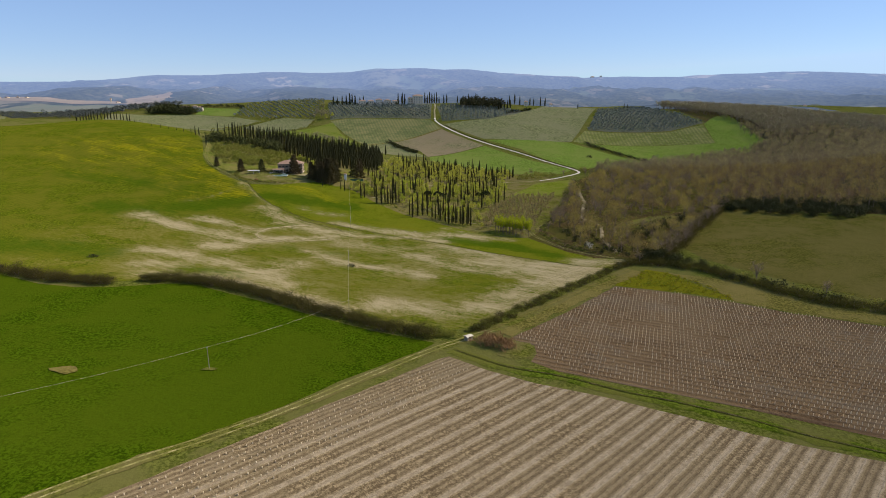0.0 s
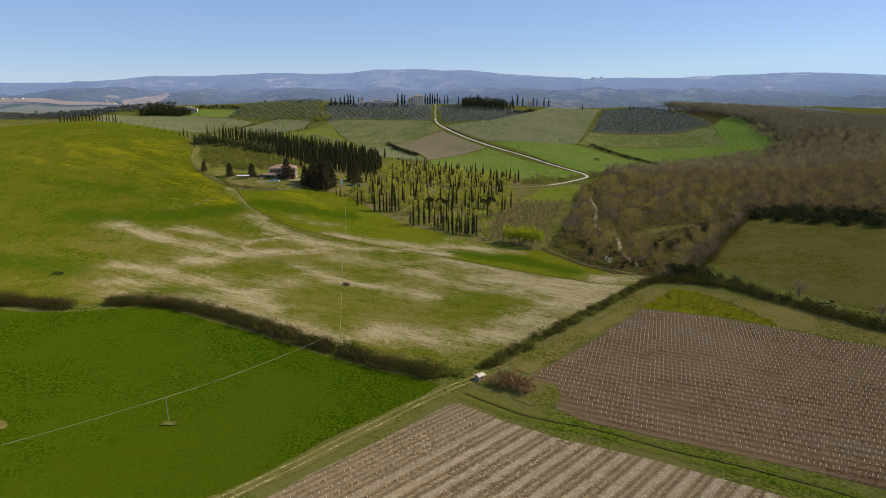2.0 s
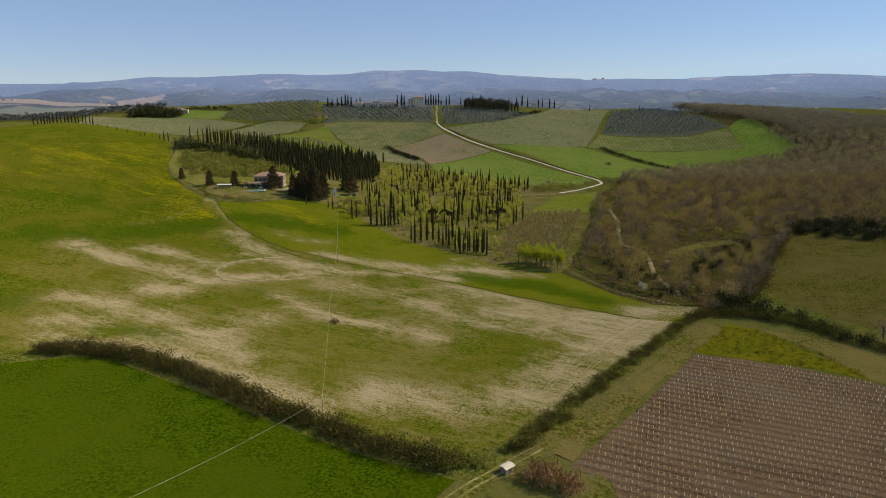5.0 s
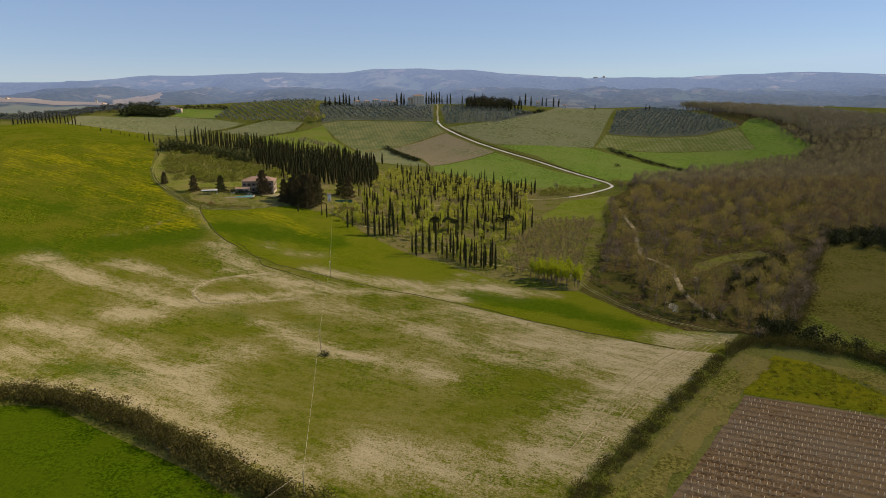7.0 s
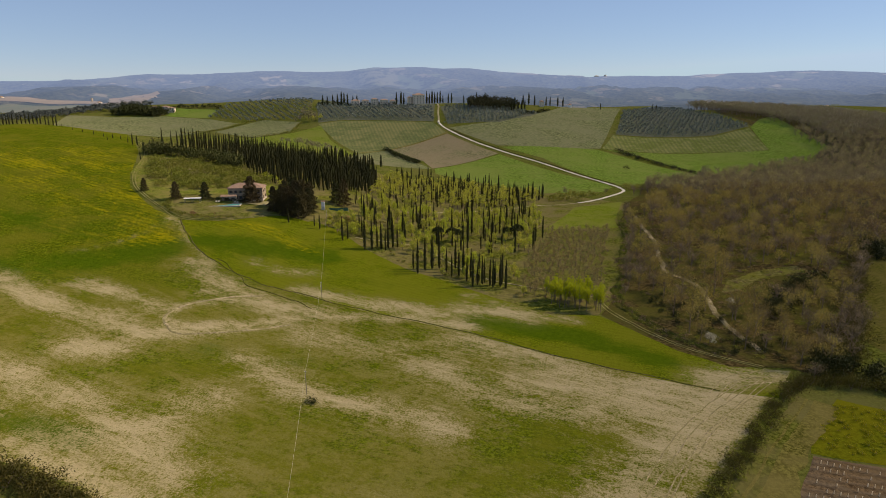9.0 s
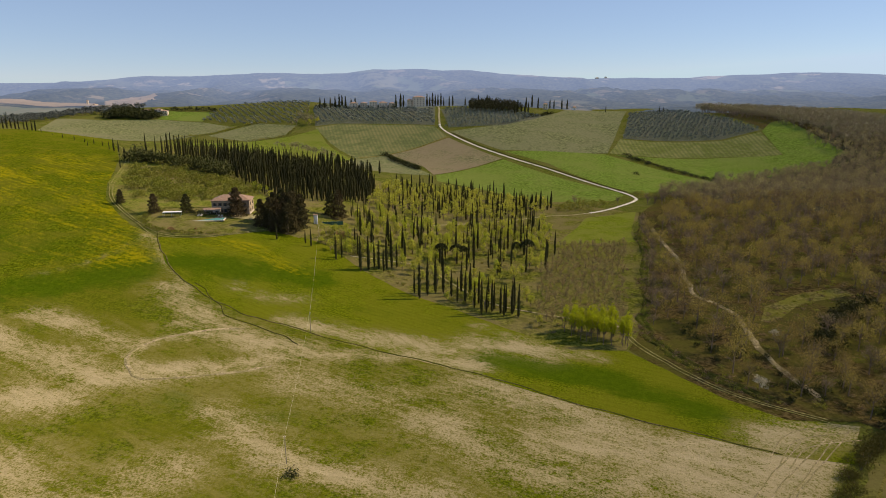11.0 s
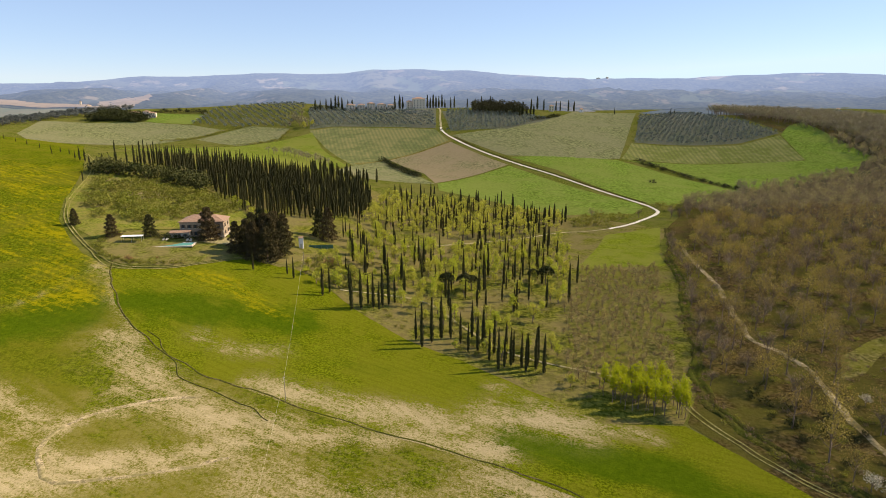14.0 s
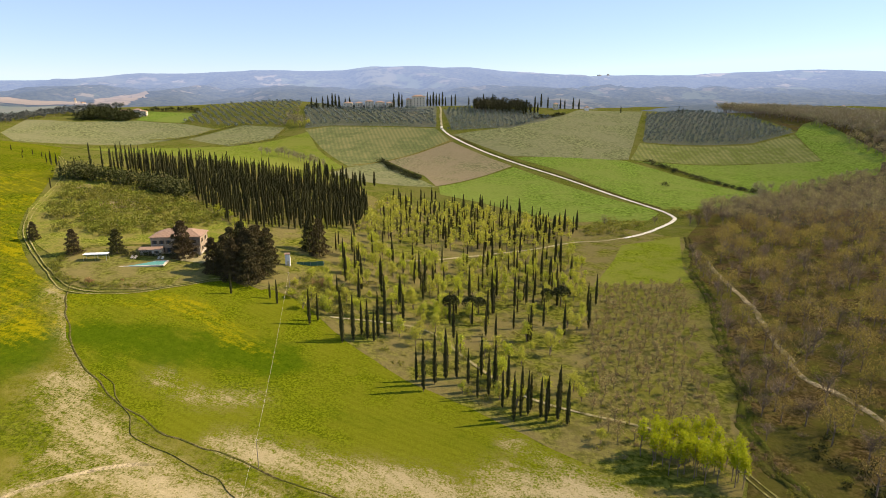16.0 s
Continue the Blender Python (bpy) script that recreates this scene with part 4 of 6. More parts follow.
def broadleaf(h, trunk, rx, rng, limbs, per, leaf, spread, lean=0.6, flat=1.0, twigs=2, thick=0.022):
    """A branching tree: trunk, limbs with twigs, and leaf clumps along their ends. Returns wood and crown."""
    top = np.array([rng.normal() * 0.04 * h, rng.normal() * 0.04 * h, h * 0.8])
    wood = [limb([(0, 0, -0.3), (0.02 * h * rng.normal(), 0.02 * h * rng.normal(), trunk), top], [h * thick, h * thick * 0.8, h * thick * 0.25], 5)]
    ends = [top * 0.95, top * 1.1]
    for i in range(limbs):
        a = 2.4 * i + rng.uniform(-0.5, 0.5)
        z0 = trunk + (h * 0.75 - trunk) * (i / limbs) * rng.uniform(0.7, 1.0)
        reach = rx * rng.uniform(0.6, 1.05) * (1 - 0.45 * i / limbs) * (0.75 + 0.25 * flat)
        end = np.array([reach * math.cos(a), reach * math.sin(a), z0 + reach * lean * rng.uniform(0.7, 1.5)])
        start = np.array([0, 0, z0])
        bend = (start + end) / 2 + np.array([0, 0, 0.08 * h * rng.uniform(-0.3, 1)])
        wood.append(limb([start, bend, end], [h * thick * 0.5, h * thick * 0.33, h * thick * 0.12], 4))
        ends += [end, (bend + end) / 2]
        for _ in range(twigs):
            tip = end + rng.normal(size=3) * rx * 0.28 + np.array([0, 0, 0.1 * h])
            tip[2] = min(tip[2], h)
            wood.append(limb([bend * 0.4 + end * 0.6, tip], [h * thick * 0.2, h * thick * 0.06], 3))
            ends.append(tip)
    wood = grafted(wood)
    c = cloud(np.array(ends), per, np.array([spread, spread, spread * 0.8 * flat]), rng)
    c[:, 2] = np.clip(c[:, 2], trunk * 0.6, h * 1.08)
    return wood, sprays(c, leaf, rng)


def conifer(h, r, rng, tufts, size, base=0.6, power=0.8):
    """A broad dark conifer: layered boughs of needle sprays."""
    wood = [limb([(0, 0, -0.3), (0, 0, h * 0.5), (0, 0, h * 0.95)], [0.30, 0.2, 0.04], 6)]
    t = rng.uniform(0, 1, tufts) ** 1.1
    layer = 0.85 + 0.22 * np.sin(t * 34)
    a = rng.uniform(0, 2 * math.pi, tufts)
    lobe = 1 + 0.18 * np.sin(a * 3 + t * 9) + 0.1 * np.sin(a * 7)
    rr = r * np.maximum(0.05, (1 - t) ** power) * layer * lobe * rng.uniform(0.45, 1.05, tufts) ** 0.5
    c = np.stack([rr * np.cos(a), rr * np.sin(a), base + t * (h - base)], 1)
    for i in range(8):
        z, b = base + (h - base) * i / 9, 2.4 * i
        q = r * (1 - i / 9) ** power * 0.8
        wood.append(limb([(0, 0, z), (q * math.cos(b), q * math.sin(b), z + 0.3)], [0.09, 0.03], 3))
    return grafted(wood), sprays(c, size, rng, up=0.15, slim=0.7)


def umbrella(h, r, rng):
    """A stone pine: bare stem and a flat domed crown."""
    wood = [limb([(0, 0, -0.3), (0.15, 0.1, h * 0.4), (0, 0, h * 0.8)], [0.24, 0.19, 0.12], 6)]
    for i in range(7):
        a = 0.9 * i
        wood.append(limb([(0, 0, h * 0.6), (r * 0.7 * math.cos(a), r * 0.7 * math.sin(a), h * 0.83)], [0.09, 0.03], 3))
    n = 900
    a, q = rng.uniform(0, 2 * math.pi, n), np.sqrt(rng.uniform(0, 1, n)) * r
    z = h * 0.62 + (h * 0.38) * np.sqrt(np.maximum(0, 1 - (q / r) ** 2)) * rng.uniform(0.55, 1.0, n)
    return grafted(wood), sprays(np.stack([q * np.cos(a), q * np.sin(a), z], 1), 0.34, rng, up=0.2, slim=0.7)


def domed(h, r, rng, n, leaf):
    """A short forked trunk under a rounded, uneven crown."""
    wood = [limb([(0, 0, -0.3), (0.1, 0.05, h * 0.3)], [0.2, 0.15], 4)]
    wood += [limb([(0.1, 0.05, h * 0.28), (r * 0.5 * math.cos(a), r * 0.5 * math.sin(a), h * 0.6)], [0.12, 0.04], 3) for a in (0.4, 2.6, 4.6)]
    u = rng.normal(size=(n, 3))
    u /= np.linalg.norm(u, axis=1)[:, None]
    lump = 1 + 0.22 * np.sin(3 * np.arctan2(u[:, 1], u[:, 0]) + rng.uniform(0, 6))
    c = u * (np.array([r, r, h * 0.36]) * (lump * rng.uniform(0.55, 1.0, n))[:, None]) + (0, 0, h * 0.62)
    return grafted(wood), sprays(c, leaf, rng)


def budding(h, r, rng, n, leaf, limbs=5, slim=0.34):
    """A woodland tree in early bud: a straight trunk, rising limbs and a tall airy crown of twiggy sprays."""
    wood = [limb([(0, 0, -0.3), (rng.normal() * 0.2, rng.normal() * 0.2, h * 0.45), (rng.normal() * 0.4, rng.normal() * 0.4, h * 0.86)], [h * 0.017, h * 0.013, h * 0.004], 4)]
    heads = [(0, 0, h * 0.86)]
    for i in range(limbs):
        a, q = 2.4 * i + rng.uniform(-0.4, 0.4), r * rng.uniform(0.55, 0.9)
        z0 = h * (0.28 + 0.36 * i / limbs)
        end = (q * math.cos(a), q * math.sin(a), min(h * 0.9, z0 + h * rng.uniform(0.2, 0.34)))
        wood.append(limb([(0, 0, z0), (end[0] * 0.55, end[1] * 0.55, z0 + (end[2] - z0) * 0.4), end], [h * 0.008, h * 0.006, h * 0.002], 3))
        heads += [end, (end[0] * 0.7, end[1] * 0.7, end[2] * 0.88)]
    c = cloud(np.array(heads), max(1, n // len(heads)), np.array([r * 0.24, r * 0.24, h * 0.065]), rng)
    c[:, 2] = np.clip(c[:, 2], h * 0.22, h)
    return grafted(wood), sprays(c, leaf, rng, up=0.35, slim=slim)


def bush(r, h, n, leaf, rng, up=0.1, slim=0.6):
    """A shrub with several stems."""
    wood = [limb([(0, 0, -0.2), (r * 0.5 * math.cos(a), r * 0.5 * math.sin(a), h * 0.7)], [0.05, 0.015], 3) for a in (0.3, 2.2, 4.4)]
    heads = np.stack([rng.normal(size=9) * r * 0.45, rng.normal(size=9) * r * 0.45, rng.uniform(0.3, 0.8, 9) * h], 1)
    c = cloud(heads, n // 9 + 1, np.array([r * 0.33, r * 0.33, h * 0.18]), rng)
    c[:, 2] = np.maximum(c[:, 2], 0.08)
    return grafted(wood), sprays(c, leaf, rng, up=up, slim=slim)


class Kind:
    """A kind of plant in a few shapes, planted one by one or as a mass."""

    def __init__(self, name, shapes, bark, leaf, stem="trunk", top="crown"):
        self.name, self.shapes, self.bark, self.leaf = name, shapes, bark, leaf
        self.stem, self.top = stem, top
        self.meshes = [(mesh_of(f"{name}_{stem}", w[0], w[1], bark), mesh_of(f"{name}_{top}", c[0], c[1], leaf)) for w, c in shapes]

    def plant(self, x, y, scale=1.0, label="", category="tree", group="", wide=1.0, shape=None, turn=None, sink=0.1):
        i = int(RNG.integers(len(self.meshes))) if shape is None else shape
        thing = new(self.name)
        thing.empty_display_size = 0.5
        thing.matrix_basis = pose(x, y, float(ground(x, y)) + 0.12 - sink, 0, 0, RNG.uniform(0, 360) if turn is None else turn) @ Matrix.Diagonal((scale * wide, scale * wide, scale, 1))
        for part_name, me in zip((self.stem, self.top), self.meshes[i]):
            new(part_name, me).parent = thing
        return tagged(thing, label, category, group)

    def mass(self, name, spots, label, category, kind="stuff"):
        """Many plants as one thing: spots are (x, y, scale, wide)."""
        wood, crown = [], []
        for x, y, s, w in spots:
            a = RNG.uniform(0, 2 * math.pi)
            turn = np.array([[math.cos(a), -math.sin(a), 0], [math.sin(a), math.cos(a), 0], [0, 0, 1]])
            shape = self.shapes[int(RNG.integers(len(self.shapes)))]
            for out, (v, f) in zip((wood, crown), shape):
                out.append((v * (s * w, s * w, s) @ turn.T + at(x, y, 0.05), f))
        thing = new(name)
        for part_name, out, m in ((self.stem, wood, self.bark), (self.top, crown, self.leaf)):
            v, f = joined(out)
            new(part_name, mesh_of(f"{name}_{part_name}", v, f, m)).parent = thing
        return tagged(thing, label, category, kind=kind)


def shapes(n, make, seed):
    return [make(np.random.default_rng(seed + i)) for i in range(n)]


def cypress_shape(rng):
    h = 15.0
    wood = limb([(0, 0, -0.4), (0, 0, 1.2), (0, 0, 9)], [0.22, 0.18, 0.05], 6)
    return wood, spindle(h, rng.uniform(0.85, 1.05), 0.7, rng, 420, 0.33)


CYPRESS = Kind("cypress", shapes(4, cypress_shape, 11), BARK, L_CYPRESS)
MASS_CYPRESS = Kind("cypress", shapes(4, lambda r: (limb([(0, 0, -0.4), (0, 0, 9)], [0.2, 0.05], 4), spindle(15.0, 1.0, 0.7, r, 90, 0.62)), 26), BARK, L_CYPRESS)
FAR_CYPRESS = Kind("cypress", shapes(3, lambda r: (limb([(0, 0, -0.4), (0, 0, 9)], [0.2, 0.05], 4), spindle(15.0, 1.0, 0.7, r, 110, 0.7)), 21), BARK, L_CYPRESS)
YOUNG = Kind("young_tree", shapes(6, lambda r: broadleaf(7.0, 0.8, 1.6, r, 9, 26, 0.20, 0.46, lean=1.7, twigs=1), 31), BARK_GREY, L_YOUNG)
POPLAR = Kind("poplar", shapes(5, lambda r: broadleaf(10.0, 2.4, 1.05, r, 10, 22, 0.19, 0.32, lean=2.6, twigs=1, thick=0.012), 41), BARK_GREY, L_POPLAR)
OAK = Kind("oak", shapes(7, lambda r: budding(10.5, 3.4, r, 800, 0.22, 8), 51), BARK_GREY, L_OAK)
FAR_OAK = Kind("oak", shapes(5, lambda r: budding(12.0, 3.9, r, 130, 0.52, 5, 0.45), 61), BARK_GREY, L_FARWOOD)
FARTHEST_OAK = Kind("oak", shapes(5, lambda r: budding(12.5, 4.0, r, 150, 0.46, 4, 0.5), 63), BARK_GREY, L_HALFHAZE)
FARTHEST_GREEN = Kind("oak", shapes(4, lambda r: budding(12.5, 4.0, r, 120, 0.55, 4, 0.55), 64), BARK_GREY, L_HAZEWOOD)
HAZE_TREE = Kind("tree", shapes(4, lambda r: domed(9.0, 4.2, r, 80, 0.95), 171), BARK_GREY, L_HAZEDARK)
BARE_OAK = Kind("bare_tree", shapes(5, lambda r: broadleaf(9.5, 2.4, 3.2, r, 12, 3, 0.20, 0.6, lean=1.1, twigs=7), 66), BARK_GREY, L_TWIG)
PINE = Kind("pine", shapes(4, lambda r: conifer(12.5, 4.2, r, 5200, 0.25, power=0.42), 71), BARK, L_PINE)
STONE_PINE = Kind("stone_pine", shapes(2, lambda r: umbrella(8.0, 3.2, r), 81), BARK, L_DARK)
OLIVE = Kind("olive_tree", shapes(5, lambda r: domed(4.6, 2.3, r, 80, 0.52), 91), BARK_GREY, L_OLIVE)
SHRUB = Kind("shrub", shapes(4, lambda r: bush(1.6, 1.8, 150, 0.23, r), 101), BARK, L_GREEN, "stem", "foliage")
DARK_SHRUB = Kind("evergreen_shrub", shapes(4, lambda r: bush(1.8, 2.6, 200, 0.28, r), 111), BARK, L_DARK, "stem", "foliage")
HEDGE_BUSH = Kind("hedge_bush", shapes(5, lambda r: bush(1.6, 2.4, 380, 0.14, r, 0.3, 0.5), 121), BARK, L_HEDGE, "stem", "foliage")
WEED = Kind("flower_weed", shapes(3, lambda r: bush(0.8, 0.8, 60, 0.16, r), 136), BARK, L_WEED, "stem", "foliage")
FAR_YOUNG = Kind("young_tree", shapes(4, lambda r: broadleaf(8.0, 1.0, 1.8, r, 5, 12, 0.38, 0.55, lean=1.8, twigs=0), 36), BARK_GREY, L_YOUNG)
LAUREL = Kind("evergreen_shrub", shapes(4, lambda r: bush(1.7, 2.5, 560, 0.175, r), 116), BARK, L_DARK, "stem", "foliage")
BELT = Kind("evergreen_shrub", shapes(4, lambda r: bush(1.7, 2.5, 560, 0.175, r), 118), BARK, L_BELT, "stem", "foliage")
TUFT = Kind("tuft", shapes(4, lambda r: bush(0.9, 0.8, 45, 0.2, r, 0.6, 0.4), 126), BARK, L_GREEN, "stem", "foliage")
BROWN_TUFT = Kind("tuft", shapes(4, lambda r: bush(0.9, 1.0, 45, 0.24, r, 0.8, 0.3), 128), BARK, L_TWIG, "stem", "foliage")
REED = Kind("reed_clump", shapes(3, lambda r: bush(1.5, 2.6, 280, 0.36, r, 0.8, 0.2), 131), BARK, L_RED, "stem", "foliage")
SAPLING = Kind("sapling", shapes(5, lambda r: broadleaf(3.2, 0.6, 0.9, r, 5, 8, 0.15, 0.28, lean=1.6, twigs=1), 141), BARK, L_SAPLING)
BLOSSOM = Kind("blossom_tree", shapes(2, lambda r: broadleaf(4.5, 1.0, 2.0, r, 7, 16, 0.18, 0.4, lean=0.8, twigs=1), 151), BARK_GREY, L_BLOSSOM)


def scattered(poly, gap, rng, jitter=0.45, angle=0.0):
    """Spots inside a polygon on a jittered grid that runs at angle (degrees)."""
    p = np.array(poly, float)
    c = p.mean(0)
    a = radians(angle)
    rot = np.array([[math.cos(a), -math.sin(a)], [math.sin(a), math.cos(a)]])
    r = np.abs(p - c).max() * 1.5
    gx, gy = np.meshgrid(np.arange(-r, r, gap[0]), np.arange(-r, r, gap[1]))
    q = np.stack([gx.ravel() + rng.uniform(-jitter, jitter, gx.size) * gap[0], gy.ravel() + rng.uniform(-jitter, jitter, gx.size) * gap[1]], 1) @ rot.T + c
    return q[inside(poly, q[:, 0], q[:, 1])]


def along(pts, step, rng, across=0.0):
    line = curvy(pts, step)
    return [(x + rng.uniform(-across, across), y + rng.uniform(-across, across)) for x, y in line]
# ---- hedges along the fields ----
rng = np.random.default_rng(5)


def hedge(pts, step, across, kind, label, low=0.7, high=1.2, name="hedge", wide=1.0):
    spots = [(x, y, rng.uniform(low, high), rng.uniform(0.85, 1.25) * wide) for x, y in along(pts, step, rng, across)]
    return kind.mass(name, spots, label, "hedge")


hedge([(-310, 268), (-240, 252), (-173, 236), (-155, 228), (-138, 224), (-122, 221.5)], 0.95, 1.7, HEDGE_BUSH, "brown-green overgrown hedge between two fields", 0.9, 1.6, wide=1.1)
hedge([(-113, 226.5), (-96, 227), (-73, 218), (-52, 204.5), (-39, 196), (-22, 186), (-10, 179.5), (1, 175)], 0.85, 1.7, HEDGE_BUSH, "brown-green overgrown hedge between two fields", 0.95, 1.65, wide=1.1)
hedge([(0, 176), (8, 178)], 0.8, 1.2, SHRUB, "bright green end of the field hedge", 0.8, 1.3)
hedge([(14, 181), (23, 191), (44, 215.5), (69, 243), (86, 262)], 2.8, 1.7, HEDGE_BUSH, "low scrubby hedge beside the grass lane", 0.3, 1.05)
hedge([(15, 182), (30, 199), (58, 231), (84, 260)], 1.5, 1.5, SHRUB, "green bushes along the grass lane", 0.4, 1.05)
hedge([(15, 182), (30, 199), (58, 231), (84, 260)], 1.5, 1.8, HEDGE_BUSH, "brown scrub along the grass lane", 0.4, 1.2)
hedge([(86, 262), (97, 270), (103, 269)], 1.5, 1.6, HEDGE_BUSH, "thicket at the corner of the wood", 1.0, 1.7)
hedge([(104, 270), (124, 262), (139, 240), (156, 220), (174, 208), (225, 180), (280, 152)], 1.3, 2.2, HEDGE_BUSH, "tall overgrown hedge at the foot of the pasture", 1.0, 1.7)
hedge([(106, 272), (124, 264), (138, 243), (156, 223), (176, 210), (240, 175)], 6.0, 2.0, DARK_SHRUB, "dark evergreen bushes in the pasture hedge", 0.8, 1.6)
hedge([(140, 250), (150, 236), (178, 214)], 6.0, 2.0, SHRUB, "yellow-green bushes in the pasture hedge", 1.0, 2.0)
for x, y, s in ((104, 275, 1.0), (108, 278, 1.15), (112, 275, 1.3), (117, 271, 1.2), (122, 268, 1.05), (127, 263, 1.0), (115, 279, 1.2), (121, 275, 1.0), (131, 257, 0.8), (110, 284, 1.0)):
    LAUREL.plant(x, y, 1.75 * s, "tall dark evergreen at the pasture corner", "tree", "corner evergreens", wide=0.9)
for x, y, s in ((143, 245, 0.95), (162, 226, 0.7), (186, 212, 0.85), (200, 205, 0.7), (101, 272, 0.6)):
    BARE_OAK.plant(x, y, s, "bare grey tree in the pasture hedge")

hedge([(113, 276), (133, 304), (160, 342), (199, 391)], 1.6, 2.4, HEDGE_BUSH, "brown thicket between the wood and the pasture", 1.0, 2.2, name="thicket")
for x, y in along([(118, 284), (135, 306), (162, 344), (199, 392)], 8, rng, 2.0):
    BARE_OAK.plant(x, y, rng.uniform(0.6, 1.0), "bare grey tree at the edge of the pasture", "tree", "pasture edge trees")

# reeds, shed corner
for x, y, s in ((17, 172.0, 1.1), (19, 170.8, 1.35), (21, 169.8, 1.45), (23, 168.8, 1.4), (25, 168, 1.25), (20, 172.8, 1.3), (22.5, 171.6, 1.4), (25.5, 170, 1.1), (27, 169, 0.8)):
    REED.plant(x, y, s, "dry reddish reed clump beside the ditch", "shrub", "reeds at the ditch")

WEED.mass("flower_weeds", [(x, y, rng.uniform(0.5, 0.95), 1.3) for x, y in scattered([(82, 240), (97, 260), (109, 256), (119, 240), (125, 220), (109, 229)], (2.4, 2.4), rng, 0.5)], "yellow flowering weeds on the field margin", "weeds")

# ---- weeds at the poles ----
for x, y, s in ((-27.6 * 1.25, 205 * 1.25, 0.45), (-27.6 * 1.25 + 1.2, 205 * 1.25 - 0.3, 0.35), (-150, 260, 0.5), (-148.5, 259.6, 0.4)):
    DARK_SHRUB.plant(x, y, s, "small dark weed patch in the field", "shrub", wide=1.5)

# ---- cypress plantation ----
PLANTATION = [(-190, 542), (-164, 560), (-122, 586), (-94, 598), (-52, 602), (-43, 560), (-43, 513), (-63, 496), (-83, 481), (-99, 481), (-127, 516), (-163, 540)]
spots = scattered(PLANTATION, (3.4, 4.2), rng, 0.28, 35)
front = sorted(spots.tolist(), key=lambda p: p[1] + 0.35 * p[0])
for x, y in front[:80]:
    CYPRESS.plant(x, y, rng.uniform(0.64, 0.9), "tall dark green cypress in a dense plantation", "tree", "plantation cypresses", wide=0.72)
MASS_CYPRESS.mass("cypress_plantation", [(x, y, rng.uniform(0.66, 0.94), 0.74) for x, y in front[80:]], "dense plantation of dark green cypresses", "trees")

# ---- open copse: cypresses among young trees ----
COPSE_CYPRESSES = (
    (25, 348), (23, 350), (21, 352), (19, 351), (16, 352), (15, 356), (12, 349), (12, 360), (9, 364), (4, 359), (2, 366), (-1, 369), (-4, 368), (-7, 365), (-10, 361),
    (6, 371), (17, 354), (24, 353), (10, 355), (7, 361), (20, 349), (14, 351), (-12, 366), (-34, 383), (-31, 385), (-27, 387), (-25, 386), (-24, 389), (-22, 391), (-18, 408), (-29, 389), (-43, 394), (-45, 391), (46, 409), (55, 433), (50, 426),
    (23, 396), (24, 397), (36, 402), (14, 418), (15, 431), (23, 427), (28, 431), (33, 441), (39, 460), (45, 457), (45, 469), (-10, 432), (-7, 435), (-20, 393), (-37, 400),
)
for x, y in COPSE_CYPRESSES:
    CYPRESS.plant(x, y, rng.uniform(0.62, 1.02), "slender dark cypress in the open copse", "tree", "copse cypresses", wide=0.74)
COPSE = [(-40, 412), (-30, 402), (-12, 395), (6, 384), (26, 400), (44, 430), (52, 455), (66, 500), (60, 520), (20, 495), (-20, 476), (-36, 500), (-50, 480), (-52, 440)]
for x, y in scattered(COPSE, (10.5, 9.5), rng, 0.5, 20):
    CYPRESS.plant(x, y, rng.uniform(0.5, 0.9), "slender dark cypress in the open copse", "tree", "copse cypresses", wide=0.74)
BEYOND = [(-36, 500), (20, 500), (60, 530), (70, 575), (30, 620), (-30, 610)]
FAR_CYPRESS.mass("far_cypresses", [(x, y, rng.uniform(0.45, 0.8), 0.9) for x, y in scattered(BEYOND, (9, 8), rng, 0.5, 10)], "scattered cypresses at the back of the copse", "trees")
YOUNG_AREA = [(-48, 408), (-33, 388), (-15, 370), (2, 358), (14, 347), (28, 334), (36, 340), (30, 380), (52, 425), (62, 470), (64, 510), (20, 492), (-20, 470), (-36, 500), (-44, 470)]
young = scattered(YOUNG_AREA, (5.6, 5.2), rng, 0.5, 15)
for x, y in young[rng.permutation(len(young))[:300]]:
    if rng.uniform() < (0.55 if y < 405 else 0.9) and (x < 22 + rng.normal() * 14 or y > 430 or rng.uniform() < 0.35):
        YOUNG.plant(x, y, rng.uniform(0.5, 1.1), "young tree in fresh yellow-green leaf", "tree", "young copse trees")
FAR_YOUNG.mass("far_young_trees", [(x, y, rng.uniform(0.7, 1.2), 1.2) for x, y in scattered([(-44, 500), (20, 496), (66, 530), (80, 570), (20, 600), (-36, 590)], (7, 7), rng, 0.5)], "mass of young yellow-green trees behind the copse", "trees")
for x, y, s in ((-1, 413, 0.95), (6, 413, 1.0), (41, 430, 1.05), (36, 432, 0.8), (9, 417, 0.8)):
    STONE_PINE.plant(x, y, s, "dark round stone pine in the copse", "tree", "stone pines")
for x, y in scattered([(-46, 402), (-14, 372), (14, 350), (26, 380), (0, 400), (-30, 410)], (9, 9), rng, 0.5):
    SHRUB.plant(x, y, rng.uniform(0.5, 1.0), "low green shrub in the copse", "shrub", "copse shrubs")
# green thicket between the farm drive and the copse
for x, y in scattered([(-60, 407), (-50, 401), (-38, 397), (-32, 408), (-42, 424), (-54, 428)], (4.2, 4.2), rng, 0.5):
    if rng.uniform() < 0.5:
        YOUNG.plant(x, y, rng.uniform(0.4, 0.75), "small bushy tree in fresh green leaf", "tree", "thicket trees", wide=1.4)
    else:
        SHRUB.plant(x, y, rng.uniform(0.9, 1.8), "green bush in the thicket below the farm", "shrub", "thicket bushes")
